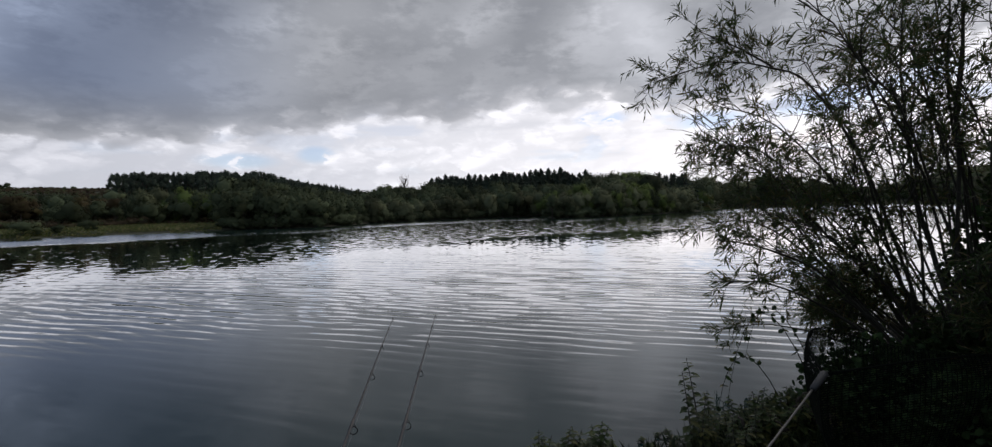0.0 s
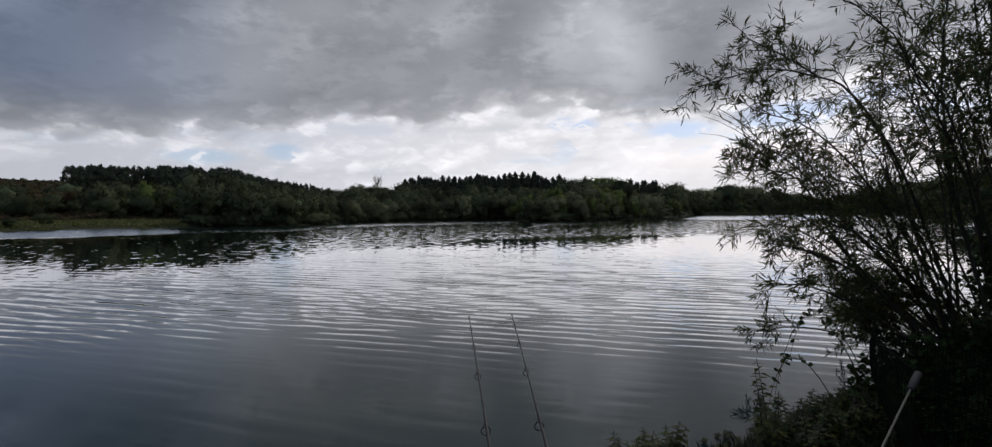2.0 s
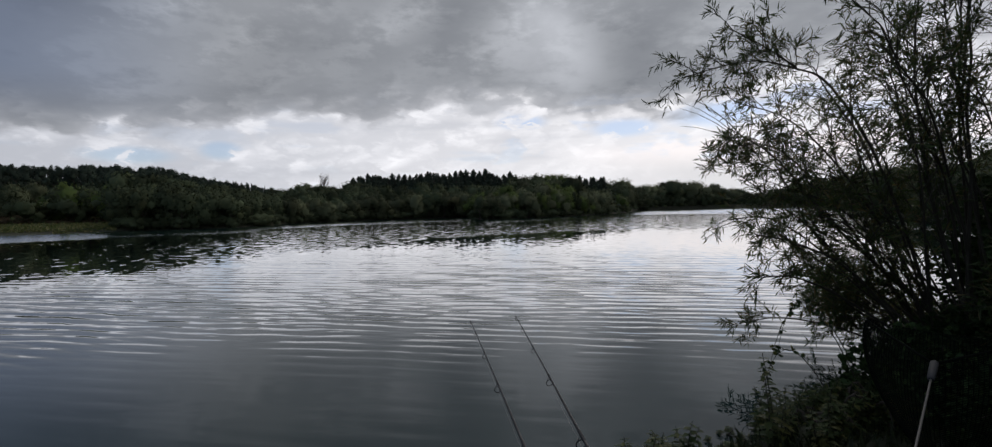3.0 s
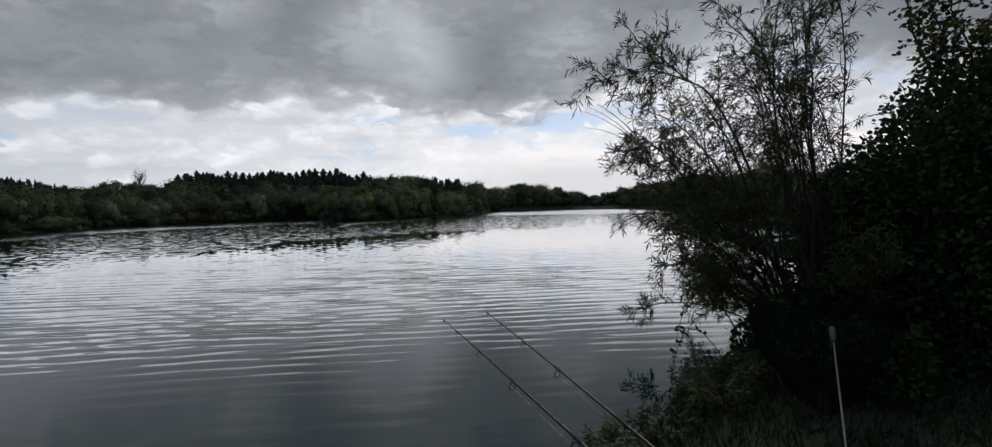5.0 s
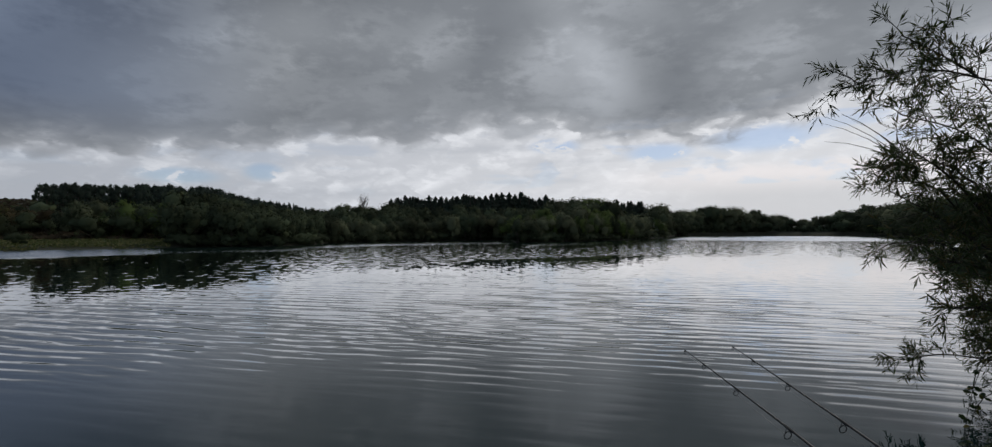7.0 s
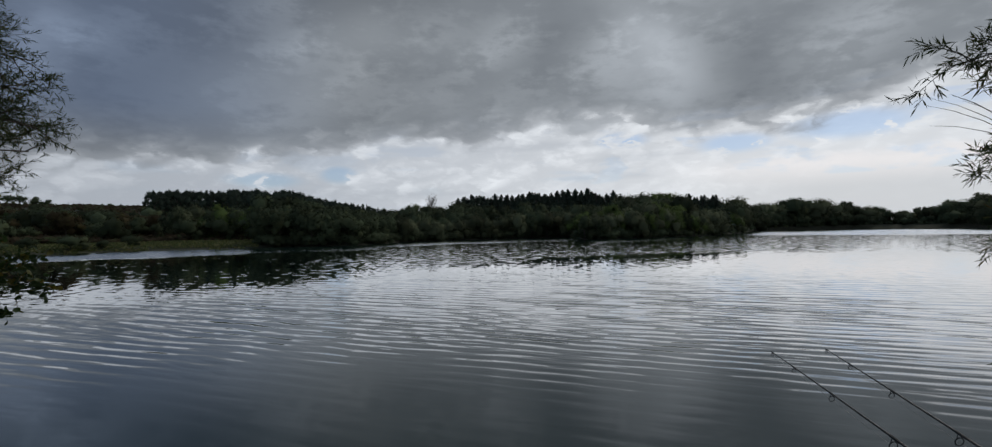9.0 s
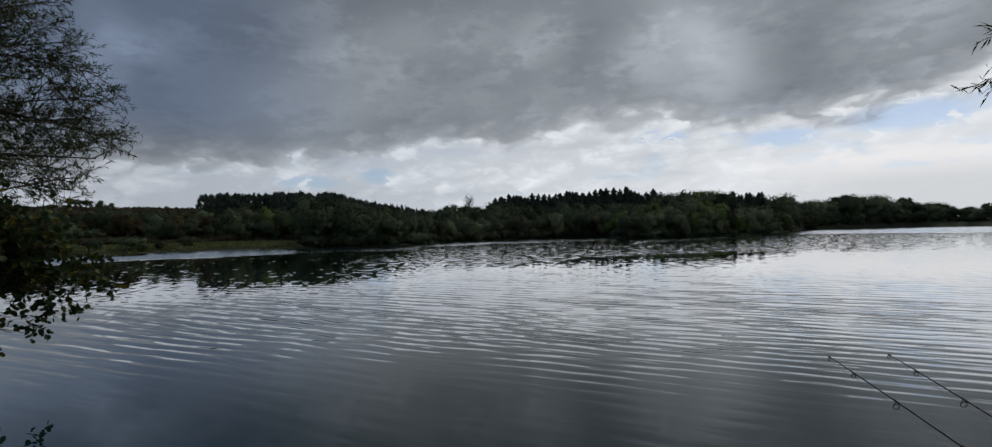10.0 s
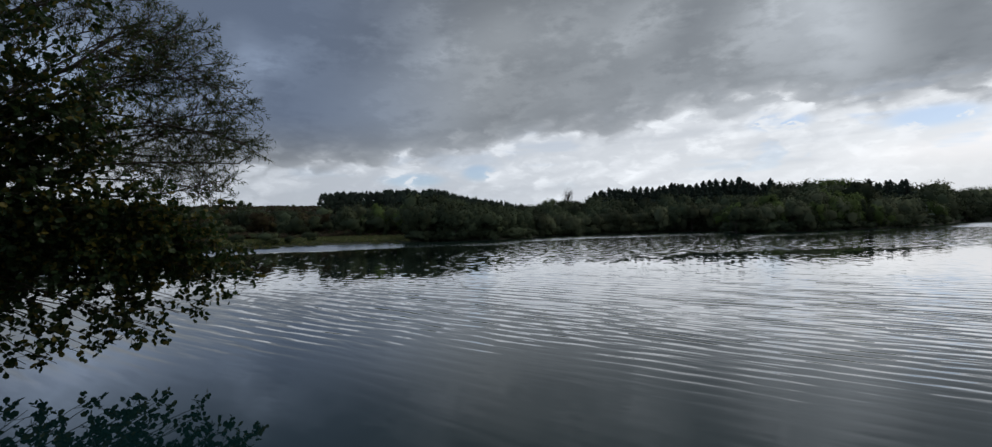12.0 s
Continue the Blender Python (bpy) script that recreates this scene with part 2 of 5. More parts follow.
def water_material():
    m = bpy.data.materials.new("lake_water")
    m.use_nodes = True
    tree = m.node_tree
    g = Graph(tree)
    bsdf = tree.nodes["Principled BSDF"]
    place = g.put("ShaderNodeTexCoord").outputs["Object"]
    x, y, _ = g.split(place)
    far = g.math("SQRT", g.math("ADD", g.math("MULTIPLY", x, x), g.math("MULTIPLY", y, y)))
    bearing = g.math("ARCTAN2", x, y)

    def tilted(deg):
        """Metres along and across the run of waves that come from that bearing."""
        a = radians(deg)
        along = g.math("ADD", g.math("MULTIPLY", x, math.sin(a)), g.math("MULTIPLY", y, math.cos(a)))
        across = g.math("SUBTRACT", g.math("MULTIPLY", x, math.cos(a)), g.math("MULTIPLY", y, math.sin(a)))
        return along, across

    def field(along, across, sa, sc, seed, detail=2.0):
        return g.noise(g.xyz(g.math("MULTIPLY", across, sc), g.math("MULTIPLY", along, sa), seed), 1.0, detail, 0.5)

    def train(length, deg, steep, seed):
        """The slope of long-crested ripples that come in groups and bend a little."""
        along, across = tilted(deg)
        sway = g.math("MULTIPLY", field(along, across, 0.16, 0.13, seed, 1.0), 1.5 / length)
        kink = g.math("MULTIPLY", field(along, across, 0.75, 0.85, seed + 7.0), 3.7)
        phase = g.math("ADD", g.math("MULTIPLY", along, 2 * math.pi / length), g.math("ADD", g.math("MULTIPLY", sway, 6.0), kink))
        group = g.span(field(along, across, 0.70, 0.85, seed + 13.0), 0.34, 0.58, 0.35, 1.0)
        second = g.math("MULTIPLY", g.math("SINE", g.math("MULTIPLY_ADD", phase, 2.0, 0.9)), 0.44)
        third = g.math("MULTIPLY", g.math("SINE", g.math("MULTIPLY_ADD", phase, 3.0, 1.8)), 0.24)
        crest = g.math("ADD", g.math("SINE", phase), g.math("ADD", second, third))
        return g.math("MULTIPLY", g.math("MULTIPLY", crest, group), steep)

    along, across = tilted(24.0)
    # wind lanes: where the ripples are strong, and where the water lies slick
    lane = g.noise(g.xyz(g.math("MULTIPLY", across, 0.035), g.math("MULTIPLY", along, 0.11), 2.0), 1.0, 3.0, 0.5)
    gust = g.span(field(along, across, 0.22, 0.10, 40.0, 3.0), 0.36, 0.58, 0.55, 1.0)
    # the bank shelters the near water; the ripples shorten and die away over the open lake
    shelter = g.span(g.math("ADD", far, g.math("ADD", g.math("MULTIPLY", lane, 4.0), g.math("MULTIPLY", g.span(bearing, 0.3, -0.6), -3.0))), 6.8, 11.8, 0.15, 1.0)
    wind = g.math("MULTIPLY", shelter, gust)
    sx = sy = 0.0
    for trains, reach_in, back in ((RIPPLES, g.span(far, 20.0, 11.0), -0.07), (WAVES, g.math("MULTIPLY", g.span(far, 10.0, 16.0), g.span(far, 27.0, 15.0, 0.05, 1.0)), -0.014)):
        strength = g.math("MULTIPLY", wind, reach_in)
        for length, deg, steep, seed in trains:
            lean = g.math("MAXIMUM", g.math("MULTIPLY", train(length, deg, steep, seed), strength), back)
            sx = g.math("MULTIPLY_ADD", lean, -math.sin(radians(deg)), sx)
            sy = g.math("MULTIPLY_ADD", lean, -math.cos(radians(deg)), sy)
    # the breeze ruffles the water along the far shore
    along_shore = g.put("ShaderNodeAttribute")
    along_shore.attribute_name = "shoreward"
    open_at = g.math("ADD", along_shore.outputs["Fac"], g.math("MULTIPLY", g.math("SUBTRACT", lane, 0.5), 0.16))
    ruffled = g.math("MAXIMUM", g.span(open_at, 0.60, 0.70), g.span(g.math("ADD", far, g.math("MULTIPLY", lane, 30.0)), 150.0, 160.0))
    streaky = g.span(g.noise(g.xyz(g.math("MULTIPLY", across, 0.02), g.math("MULTIPLY", along, 0.22), 6.0), 1.0, 2.0), 0.34, 0.42, 0.25, 1.0)
    ruffled = g.math("MULTIPLY", ruffled, streaky)
    still = g.math("SUBTRACT", 1.0, ruffled)

    def chop(sx, sy, seed, detail):
        """Small irregular waves, about as long as 1 / sx by 1 / sy metres."""
        return g.math("SUBTRACT", g.noise(g.xyz(g.math("MULTIPLY", x, sx), g.math("MULTIPLY", y, sy), seed), 1.0, detail, 0.6), 0.5)

    # wind waves are steepest on the side that runs towards the near bank
    slope = g.math("MULTIPLY", g.math("MULTIPLY_ADD", g.math("ABSOLUTE", chop(4.0, 4.0, 1.0, 1.0)), RUFFLE, 0.055), ruffled)
    # cat's-paws that break the mirror of the woods; the wooded hill shelters the left of the lake
    paw = g.noise(g.xyz(g.math("MULTIPLY", across, 1.25), g.math("MULTIPLY", along, 1.5), 5.0), 1.0, 1.0, 0.6)
    bare = g.span(g.math("ADD", bearing, g.math("MULTIPLY", g.math("SUBTRACT", lane, 0.5), 0.5)), -0.42, -0.05, 0.63, 0.48)
    dash = g.math("MAXIMUM", g.math("SUBTRACT", paw, bare), 0.0)
    # the edge of the wind: nearer than this line the breeze blows over open water, beyond it the woods give lee
    edge = g.span(bearing, -0.35, 0.75, 21.0, 48.0)
    lee = g.span(g.math("DIVIDE", g.math("MULTIPLY_ADD", g.math("SUBTRACT", lane, 0.5), 6.0, far), edge), 0.86, 1.10)
    outer = g.span(lee, 0.3, 1.0)
    slope = g.math("ADD", slope, g.math("MULTIPLY", g.math("MULTIPLY", dash, g.math("MULTIPLY", outer, still)), DASH))
    slope = g.math("ADD", slope, g.math("MULTIPLY", g.math("MULTIPLY_ADD", chop(2.8, 1.1, 9.0, 2.0), FINE, g.math("ADD", g.span(bearing, -0.52, -0.10, -0.005, 0.004), g.span(lee, 1.0, 0.0, 0.0, 0.013))), g.span(far, 11.0, 20.0)))
    sx = g.math("MULTIPLY_ADD", g.math("DIVIDE", x, far), g.math("MULTIPLY", slope, -1.0), sx)
    sy = g.math("MULTIPLY_ADD", g.math("DIVIDE", y, far), g.math("MULTIPLY", slope, -1.0), sy)
    upright = g.put("ShaderNodeVectorMath")
    upright.operation = "NORMALIZE"
    g.wire(g.xyz(sx, sy, 1.0), upright.inputs[0])
    surface = upright.outputs[0]
    bsdf.inputs["Roughness"].default_value = 0.012
    g.wire(surface, bsdf.inputs["Normal"])
    bsdf.inputs["Base Color"].default_value = (0.005, 0.021, 0.022, 1)
    bsdf.inputs["IOR"].default_value = 1.333
    # an added clear coat, stronger far out and where ruffled, brightens the reflections
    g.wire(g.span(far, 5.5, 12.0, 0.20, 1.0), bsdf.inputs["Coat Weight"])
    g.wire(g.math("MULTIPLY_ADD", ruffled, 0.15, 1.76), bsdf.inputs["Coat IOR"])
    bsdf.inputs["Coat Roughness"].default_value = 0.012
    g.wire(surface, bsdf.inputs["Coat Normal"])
    return m


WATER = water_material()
EARTH = material("bank_earth", (0.038, 0.042, 0.022), rough=0.95, spread=0.5, scale=0.3, fine=0.6, fine_scale=9.0, tint=(0.06, 0.075, 0.026))
BARK = material("grey_brown_bark", (0.075, 0.060, 0.045), rough=0.9, spread=0.35, scale=6.0, fine=0.7, fine_scale=40.0)
TWIG = material("olive_twig_bark", (0.036, 0.033, 0.022), rough=0.75, spread=0.3, scale=12.0, fine=0.3, fine_scale=90.0)
FAR_BARK = material("far_bark", (0.06, 0.05, 0.04), rough=0.9, spread=0.3, scale=1.0)
WILLOW_LEAF = leafy("willow_leaf", (0.060, 0.092, 0.030), (0.095, 0.080, 0.030), glow=0.35)
ALDER_LEAF = leafy("alder_leaf", (0.040, 0.072, 0.022), (0.130, 0.105, 0.020), glow=0.35)
HEDGE_LEAF = leafy("hedge_leaf", (0.030, 0.056, 0.020), (0.040, 0.066, 0.020), glow=0.15, rough=0.7, sheen=0.12)
WEED_LEAF = leafy("weed_leaf", (0.062, 0.094, 0.030), (0.120, 0.120, 0.038))
CONIFER = leafy("conifer_needles", (0.038, 0.056, 0.043), (0.044, 0.062, 0.042), glow=0.1, island=0.10, each=0.25, rough=0.85, sheen=0.08)
BROAD = leafy("broadleaf_foliage", (0.058, 0.078, 0.044), (0.070, 0.084, 0.042), glow=0.1, island=0.07, each=0.45, rough=0.85, sheen=0.08)
SALLOW = leafy("grey_willow_foliage", (0.104, 0.122, 0.070), (0.112, 0.122, 0.066), glow=0.1, island=0.07, each=0.45, rough=0.85, sheen=0.08)
FRESH = leafy("fresh_green_foliage", (0.085, 0.125, 0.038), (0.095, 0.130, 0.036), glow=0.1, island=0.10, each=0.25, rough=0.85, sheen=0.08)
RUSSET = leafy("russet_foliage", (0.058, 0.046, 0.024), (0.055, 0.056, 0.022), glow=0.1, island=0.25, each=0.35, rough=0.85, sheen=0.08)
BRACKEN = leafy("dead_bracken", (0.058, 0.044, 0.026), (0.046, 0.060, 0.026), glow=0.15, island=0.25, rough=0.85, sheen=0.08)
BANK_GRASS = leafy("bank_grass_blades", (0.020, 0.034, 0.012), (0.036, 0.040, 0.014), glow=0.2)
GRASS = leafy("meadow_grass", (0.105, 0.135, 0.040), (0.190, 0.170, 0.070), glow=0.25)
CARBON = material("black_carbon_blank", (0.014, 0.014, 0.016), rough=0.38, spread=0.15, scale=30.0, sheen=0.45)
RING_STEEL = material("dark_ring_steel", (0.02, 0.02, 0.022), rough=0.5, metal=0.2, spread=0.1, scale=60.0)
LINE = material("clear_fishing_line", (0.20, 0.21, 0.20), rough=0.3, spread=0.05)
GRIP = material("black_foam_grip", (0.02, 0.02, 0.02), rough=0.9, spread=0.2, fine=0.4, fine_scale=300.0)
STEEL = material("brushed_steel", (0.42, 0.42, 0.43), rough=0.38, metal=0.9, spread=0.12, scale=40.0)
PALE_POLE = material("pale_grey_pole", (0.115, 0.113, 0.107), rough=0.5, spread=0.18, scale=14.0, fine=0.1)
GREY_BLOCK = material("grey_nylon_block", (0.036, 0.038, 0.040), rough=0.7, spread=0.2, scale=30.0)
NETTING = material("dark_green_netting", (0.006, 0.008, 0.006), rough=1.0, spread=0.25, scale=20.0, sheen=0.05)

# ---------------------------------------------------------------- mesh helpers


def part(name, bm, mat, parent, label=""):
    """Links a bmesh, or (verts, faces), as one mesh object under a thing or part."""
    me = bpy.data.meshes.new(name)
    if isinstance(bm, tuple):
        me.from_pydata(*bm)
    else:
        bm.to_mesh(me)
        bm.free()
    me.materials.append(mat)
    ob = new(name, me)
    ob.parent = parent
    if label:
        ob["label"] = label
    return ob


MADE = []                            # every thing, in the order of building


def thing(name, label, category, group="", kind="", place=(0, 0, 0)):
    ob = tagged(new(name), label, category, group, kind)
    MADE.append(ob)
    ob.location = place
    ob.empty_display_size = 0.2
    return ob


def smooth(ob):
    ob.data.polygons.foreach_set("use_smooth", [True] * len(ob.data.polygons))
    return ob


class Soup:
    """Vertices and faces gathered for one mesh."""

    def __init__(self):
        self.v, self.f = [], []

    def tube(self, pts, radii, sides=6):
        first = len(self.v)
        n = len(pts)
        side = None
        for i, p in enumerate(pts):
            ahead = (pts[min(i + 1, n - 1)] - pts[max(i - 1, 0)])
            ahead = ahead.normalized() if ahead.length > 1e-9 else Vector((0, 0, 1))
            if side is None:
                side = ahead.orthogonal().normalized()
            side = (side - ahead * side.dot(ahead)).normalized()
            up = ahead.cross(side)
            for k in range(sides):
                a = 2 * math.pi * k / sides
                self.v.append(tuple(p + (side * math.cos(a) + up * math.sin(a)) * radii[i]))
        for i in range(n - 1):
            for k in range(sides):
                a, b = first + i * sides + k, first + i * sides + (k + 1) % sides
                self.f.append((a, b, b + sides, a + sides))
        self.f.append(tuple(first + k for k in reversed(range(sides))))
        self.f.append(tuple(first + (n - 1) * sides + k for k in range(sides)))

    def blade(self, root, way, flat, length, width, curl=0.15):
        """A narrow pointed leaf with a fold along its middle: 4 triangles."""
        side = way.cross(flat)
        if side.length < 1e-6:
            side = way.orthogonal()
        side.normalize()
        face = side.cross(way)
        mid = root + way * (length * 0.45) - face * (curl * length * 0.3)
        tip = root + way * length - face * (curl * length)
        n = len(self.v)
        self.v += [tuple(root), tuple(mid + side * (width / 2) + face * (width * 0.2)), tuple(tip), tuple(mid - side * (width / 2) + face * (width * 0.2)), tuple(mid)]
        self.f += [(n, n + 1, n + 4), (n + 1, n + 2, n + 4), (n + 2, n + 3, n + 4), (n + 3, n, n + 4)]

    def disc(self, root, way, flat, length, width):
        """A round leaf, slightly cupped, notched at its end: 6 triangles."""
        side = way.cross(flat)
        if side.length < 1e-6:
            side = way.orthogonal()
        side.normalize()
        face = side.cross(way)
        n = len(self.v)
        cup = face * (width * 0.12)
        ring = ((0.0, 0.0), (0.40, 0.26), (0.46, 0.72), (0.0, 0.98), (-0.46, 0.70), (-0.40, 0.26))
        self.v.append(tuple(root + way * (length * 0.55) - cup))
        self.v += [tuple(root + side * (a * width) + way * (b * length)) for a, b in ring]
        self.f += [(n, n + 1 + k, n + 1 + (k + 1) % 6) for k in range(6)]

    def clump(self, p, way, size):
        """A small bent tuft: two triangles folded along their middle."""
        side = way.orthogonal().normalized()
        side = Matrix.Rotation(random.uniform(0, 6.28), 3, way) @ side
        up = way.cross(side)
        n = len(self.v)
        h = size * 0.5
        self.v += [tuple(p - side * h), tuple(p + up * h + way * h * 0.45), tuple(p + side * h * 1.1), tuple(p - up * h * 0.9 + way * h * 0.3)]
        self.f += [(n, n + 3, n + 1), (n + 1, n + 3, n + 2)]

    def mesh(self):
        return self.v, [], self.f


def rnd_way(up=0.0):
    v = Vector((random.gauss(0, 1), random.gauss(0, 1), random.gauss(0, 1) + up))
    return v.normalized()


def arc(a, b, bow, steps):
    """Points from a to b, bowed by the vector bow in their middle."""
    return [a.lerp(b, i / steps) + bow * (4 * (i / steps) * (1 - i / steps)) for i in range(steps + 1)]


# ---------------------------------------------------------------- ground and lake
HUB = Vector((0.0, 12.0))
# the shore all round the lake: degrees right of +y and metres, seen from the near bank
SHORE_FAR = ((-46, 66), (-40, 74), (-33, 77), (-28, 78), (-22, 78), (-17, 80), (-9, 79), (-5, 88), (-3.6, 98), (5, 113), (12, 122), (16.5, 127), (17.4, 99), (22, 104), (28, 122), (32, 150), (34.6, 200), (35.6, 300), (44, 380), (52, 370), (55, 240), (58, 90), (66, 50), (75, 26))
# the near bank, x and y
SHORE_NEAR = ((20.48, 7.82), (11.78, 4.63), (6.71, 3.75), (4.82, 3.72), (3.37, 3.5), (2.35, 3.3), (1.8, 3.0), (1.48, 2.4), (0.9, 1.9), (0.18, 1.65), (-2.72, 1.58), (-5.4, 2.2), (-7.5, 3.6), (-9.5, 6.0), (-16, 10), (-30, 22))


def shore_table():
    pts = [(d * math.sin(radians(a)), d * math.cos(radians(a))) for a, d in SHORE_FAR] + list(SHORE_NEAR)
    rows = sorted((math.atan2(px - HUB.x, py - HUB.y), math.hypot(px - HUB.x, py - HUB.y)) for px, py in pts)
    ang = [r[0] for r in rows]
    dist = [r[1] for r in rows]
    return [ang[-1] - 2 * math.pi] + ang + [ang[0] + 2 * math.pi], [dist[-1]] + dist + [dist[0]]


SHORE_A, SHORE_D = shore_table()


def shore_at(px, py):
    """The distance beyond the shore (negative on the lake), along the way from the lake's hub."""
    return math.hypot(px - HUB.x, py - HUB.y) - float(np.interp(math.atan2(px - HUB.x, py - HUB.y), SHORE_A, SHORE_D))


def step(v, lo, hi):
    t = min(max((v - lo) / (hi - lo), 0.0), 1.0)
    return t * t * (3 - 2 * t)


def land(px, py):
    """The height of the ground."""
    beyond = shore_at(px, py)
    r = math.hypot(px, py)
    az = math.degrees(math.atan2(px, py))
    if beyond < 0:
        return -1.4 * step(-beyond, 0.0, 6.0 if r > 20 else 1.6) - 0.04
    near = 1.0 - step(r, 12, 30)
    h = -0.04 + near * (0.16 * step(beyond, 0.0, 0.14) + 0.12 * step(beyond, 0.5, 6)) + (1 - near) * (0.6 * step(beyond, 0.0, 3.0) + 1.2 * step(beyond, 3, 50))
    left = step(-az, 4, 22) * step(az, -120, -80)
    h += left * (3.0 * step(r, 95, 150) + 11.5 * step(r, 150, 330))
    h += (1 - left) * 2.5 * step(r, 170, 420) * step(abs(az), 180, 60)
    h += 0.05 * noise.noise(Vector((px * 0.9, py * 0.9, 0))) * near + 0.5 * noise.noise(Vector((px * 0.03, py * 0.03, 5))) * step(beyond, 8, 60)
    return h


def build_ground():
    turns = [radians(-180 + k) for k in range(360)]
    inner = (0.25, 0.5, 0.7, 0.82, 0.9, 0.95, 0.98)
    outer = (0.0, 0.08, 0.2, 0.45, 0.8, 1.4, 2.2, 3.5, 6, 10, 16, 25, 40, 60, 85, 120, 170, 230, 320, 450, 700, 1200, 2400, 4500)
    soup = Soup()
    soup.v.append((HUB.x, HUB.y, -1.44))
    rings = len(inner) + len(outer)
    for a in turns:
        d = float(np.interp(a, SHORE_A, SHORE_D))
        for r in [d * s for s in inner] + [d + s for s in outer]:
            px, py = HUB.x + r * math.sin(a), HUB.y + r * math.cos(a)
            soup.v.append((px, py, land(px, py)))
    n = len(turns)
    for k in range(n):
        a, b = 1 + k * rings, 1 + ((k + 1) % n) * rings
        soup.f.append((0, b, a))
        soup.f += [(a + i, b + i, b + i + 1, a + i + 1) for i in range(rings - 1)]
    ground = part("ground", soup.mesh(), EARTH, None)
    smooth(ground)
    tagged(ground, "dark grassy lake banks rising to low wooded hills", "ground", kind="structure")


def build_water():
    soup = Soup()
    n, shares = 180, (0.3, 0.6, 0.8, 0.9, 1.0)
    soup.v.append((HUB.x, HUB.y, 0.0))
    toward = [0.0]
    for k in range(n):
        a = -math.pi + 2 * math.pi * k / n
        d = max(float(np.interp(a + e, SHORE_A, SHORE_D)) for e in (-0.035, 0.0, 0.035))
        d += 1.5 if d > 25 else 0.5
        for q in shares:
            soup.v.append((HUB.x + q * d * math.sin(a), HUB.y + q * d * math.cos(a), 0.0))
            toward.append(q if d > 40 else 0.0)
    m = len(shares)
    for k in range(n):
        a, b = 1 + k * m, 1 + ((k + 1) % n) * m
        soup.f.append((0, b, a))
        soup.f += [(a + i, b + i, b + i + 1, a + i + 1) for i in range(m - 1)]
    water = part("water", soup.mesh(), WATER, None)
    water.data.attributes.new("shoreward", "FLOAT", "POINT").data.foreach_set("value", toward)
    tagged(water, "grey rippled lake water reflecting clouds and dark woods", "lake", kind="structure")


build_ground()
build_water()
# ---------------------------------------------------------------- far trees


def rounded(ob, ways):
    """Lets each tuft take the light of the rounded bough it sits on."""
    smooth(ob)
    ob.data.normals_split_custom_set_from_vertices(ways)
    return ob


BALL = bmesh.new()
bmesh.ops.create_icosphere(BALL, subdivisions=1, radius=1.0)
BALL_V = [v.co.copy() for v in BALL.verts]
BALL_F = [tuple(v.index for v in f.verts) for f in BALL.faces]
BALL.free()


def crown_of(lobes, count, size, tall=1.0):
    """A leafy crown: uneven overlapping boughs, rough with tufts of leaves."""
    soup, ways = Soup(), []
    weights = [l[3] ** 2 for l in lobes]

    def light(w, cx, cy, cz):
        return tuple((w * 0.7 + Vector((cx, cy, (cz - 0.42) * 0.9)) * 2.2 + rnd_way() * 0.08).normalized())

    for cx, cy, cz, r in lobes:
        n = len(soup.v)
        for w in BALL_V:
            lump = 0.62 + 0.34 * noise.noise(w * 1.7 + Vector((cx * 31, cy * 31, cz * 31))) + random.uniform(-0.06, 0.06)
            soup.v.append((cx + w.x * r * lump, cy + w.y * r * lump, max(cz + w.z * r * lump * tall, 0.0)))
            ways.append(light(w, cx, cy, cz))
        soup.f += [tuple(n + k for k in f) for f in BALL_F]
    for _ in range(count):
        cx, cy, cz, r = random.choices(lobes, weights)[0]
        w = rnd_way(0.15)
        p = Vector((cx, cy, cz)) + Vector((w.x, w.y, w.z * tall)) * (r * random.uniform(0.74, 1.05))
        if p.z < 0.015:
            p.z = random.uniform(0.0, 0.06)
        soup.clump(p, (w + Vector((0, 0, 0.25)) + rnd_way() * 0.4).normalized(), size * random.uniform(0.5, 1.4))
        ways += [light(w, cx, cy, cz)] * 4
    return soup.mesh(), ways


def trunk_of(height, r, limbs):
    soup = Soup()
    top = Vector((random.uniform(-0.03, 0.03), random.uniform(-0.03, 0.03), height))
    soup.tube(arc(Vector((0, 0, -0.03)), top, Vector((random.uniform(-0.02, 0.02), 0, 0)), 4), [r, r * 0.85, r * 0.7, r * 0.5, r * 0.2], 7)
    for _ in range(limbs):
        z = random.uniform(0.3, 0.85) * height
        a = random.uniform(0, 6.28)
        out = random.uniform(0.12, 0.26)
        soup.tube(arc(Vector((0, 0, z)), Vector((out * math.cos(a), out * math.sin(a), z + out * 0.9)), Vector((0, 0, 0.02)), 3), [r * 0.45, r * 0.35, r * 0.22, r * 0.08], 5)
    return soup.mesh()


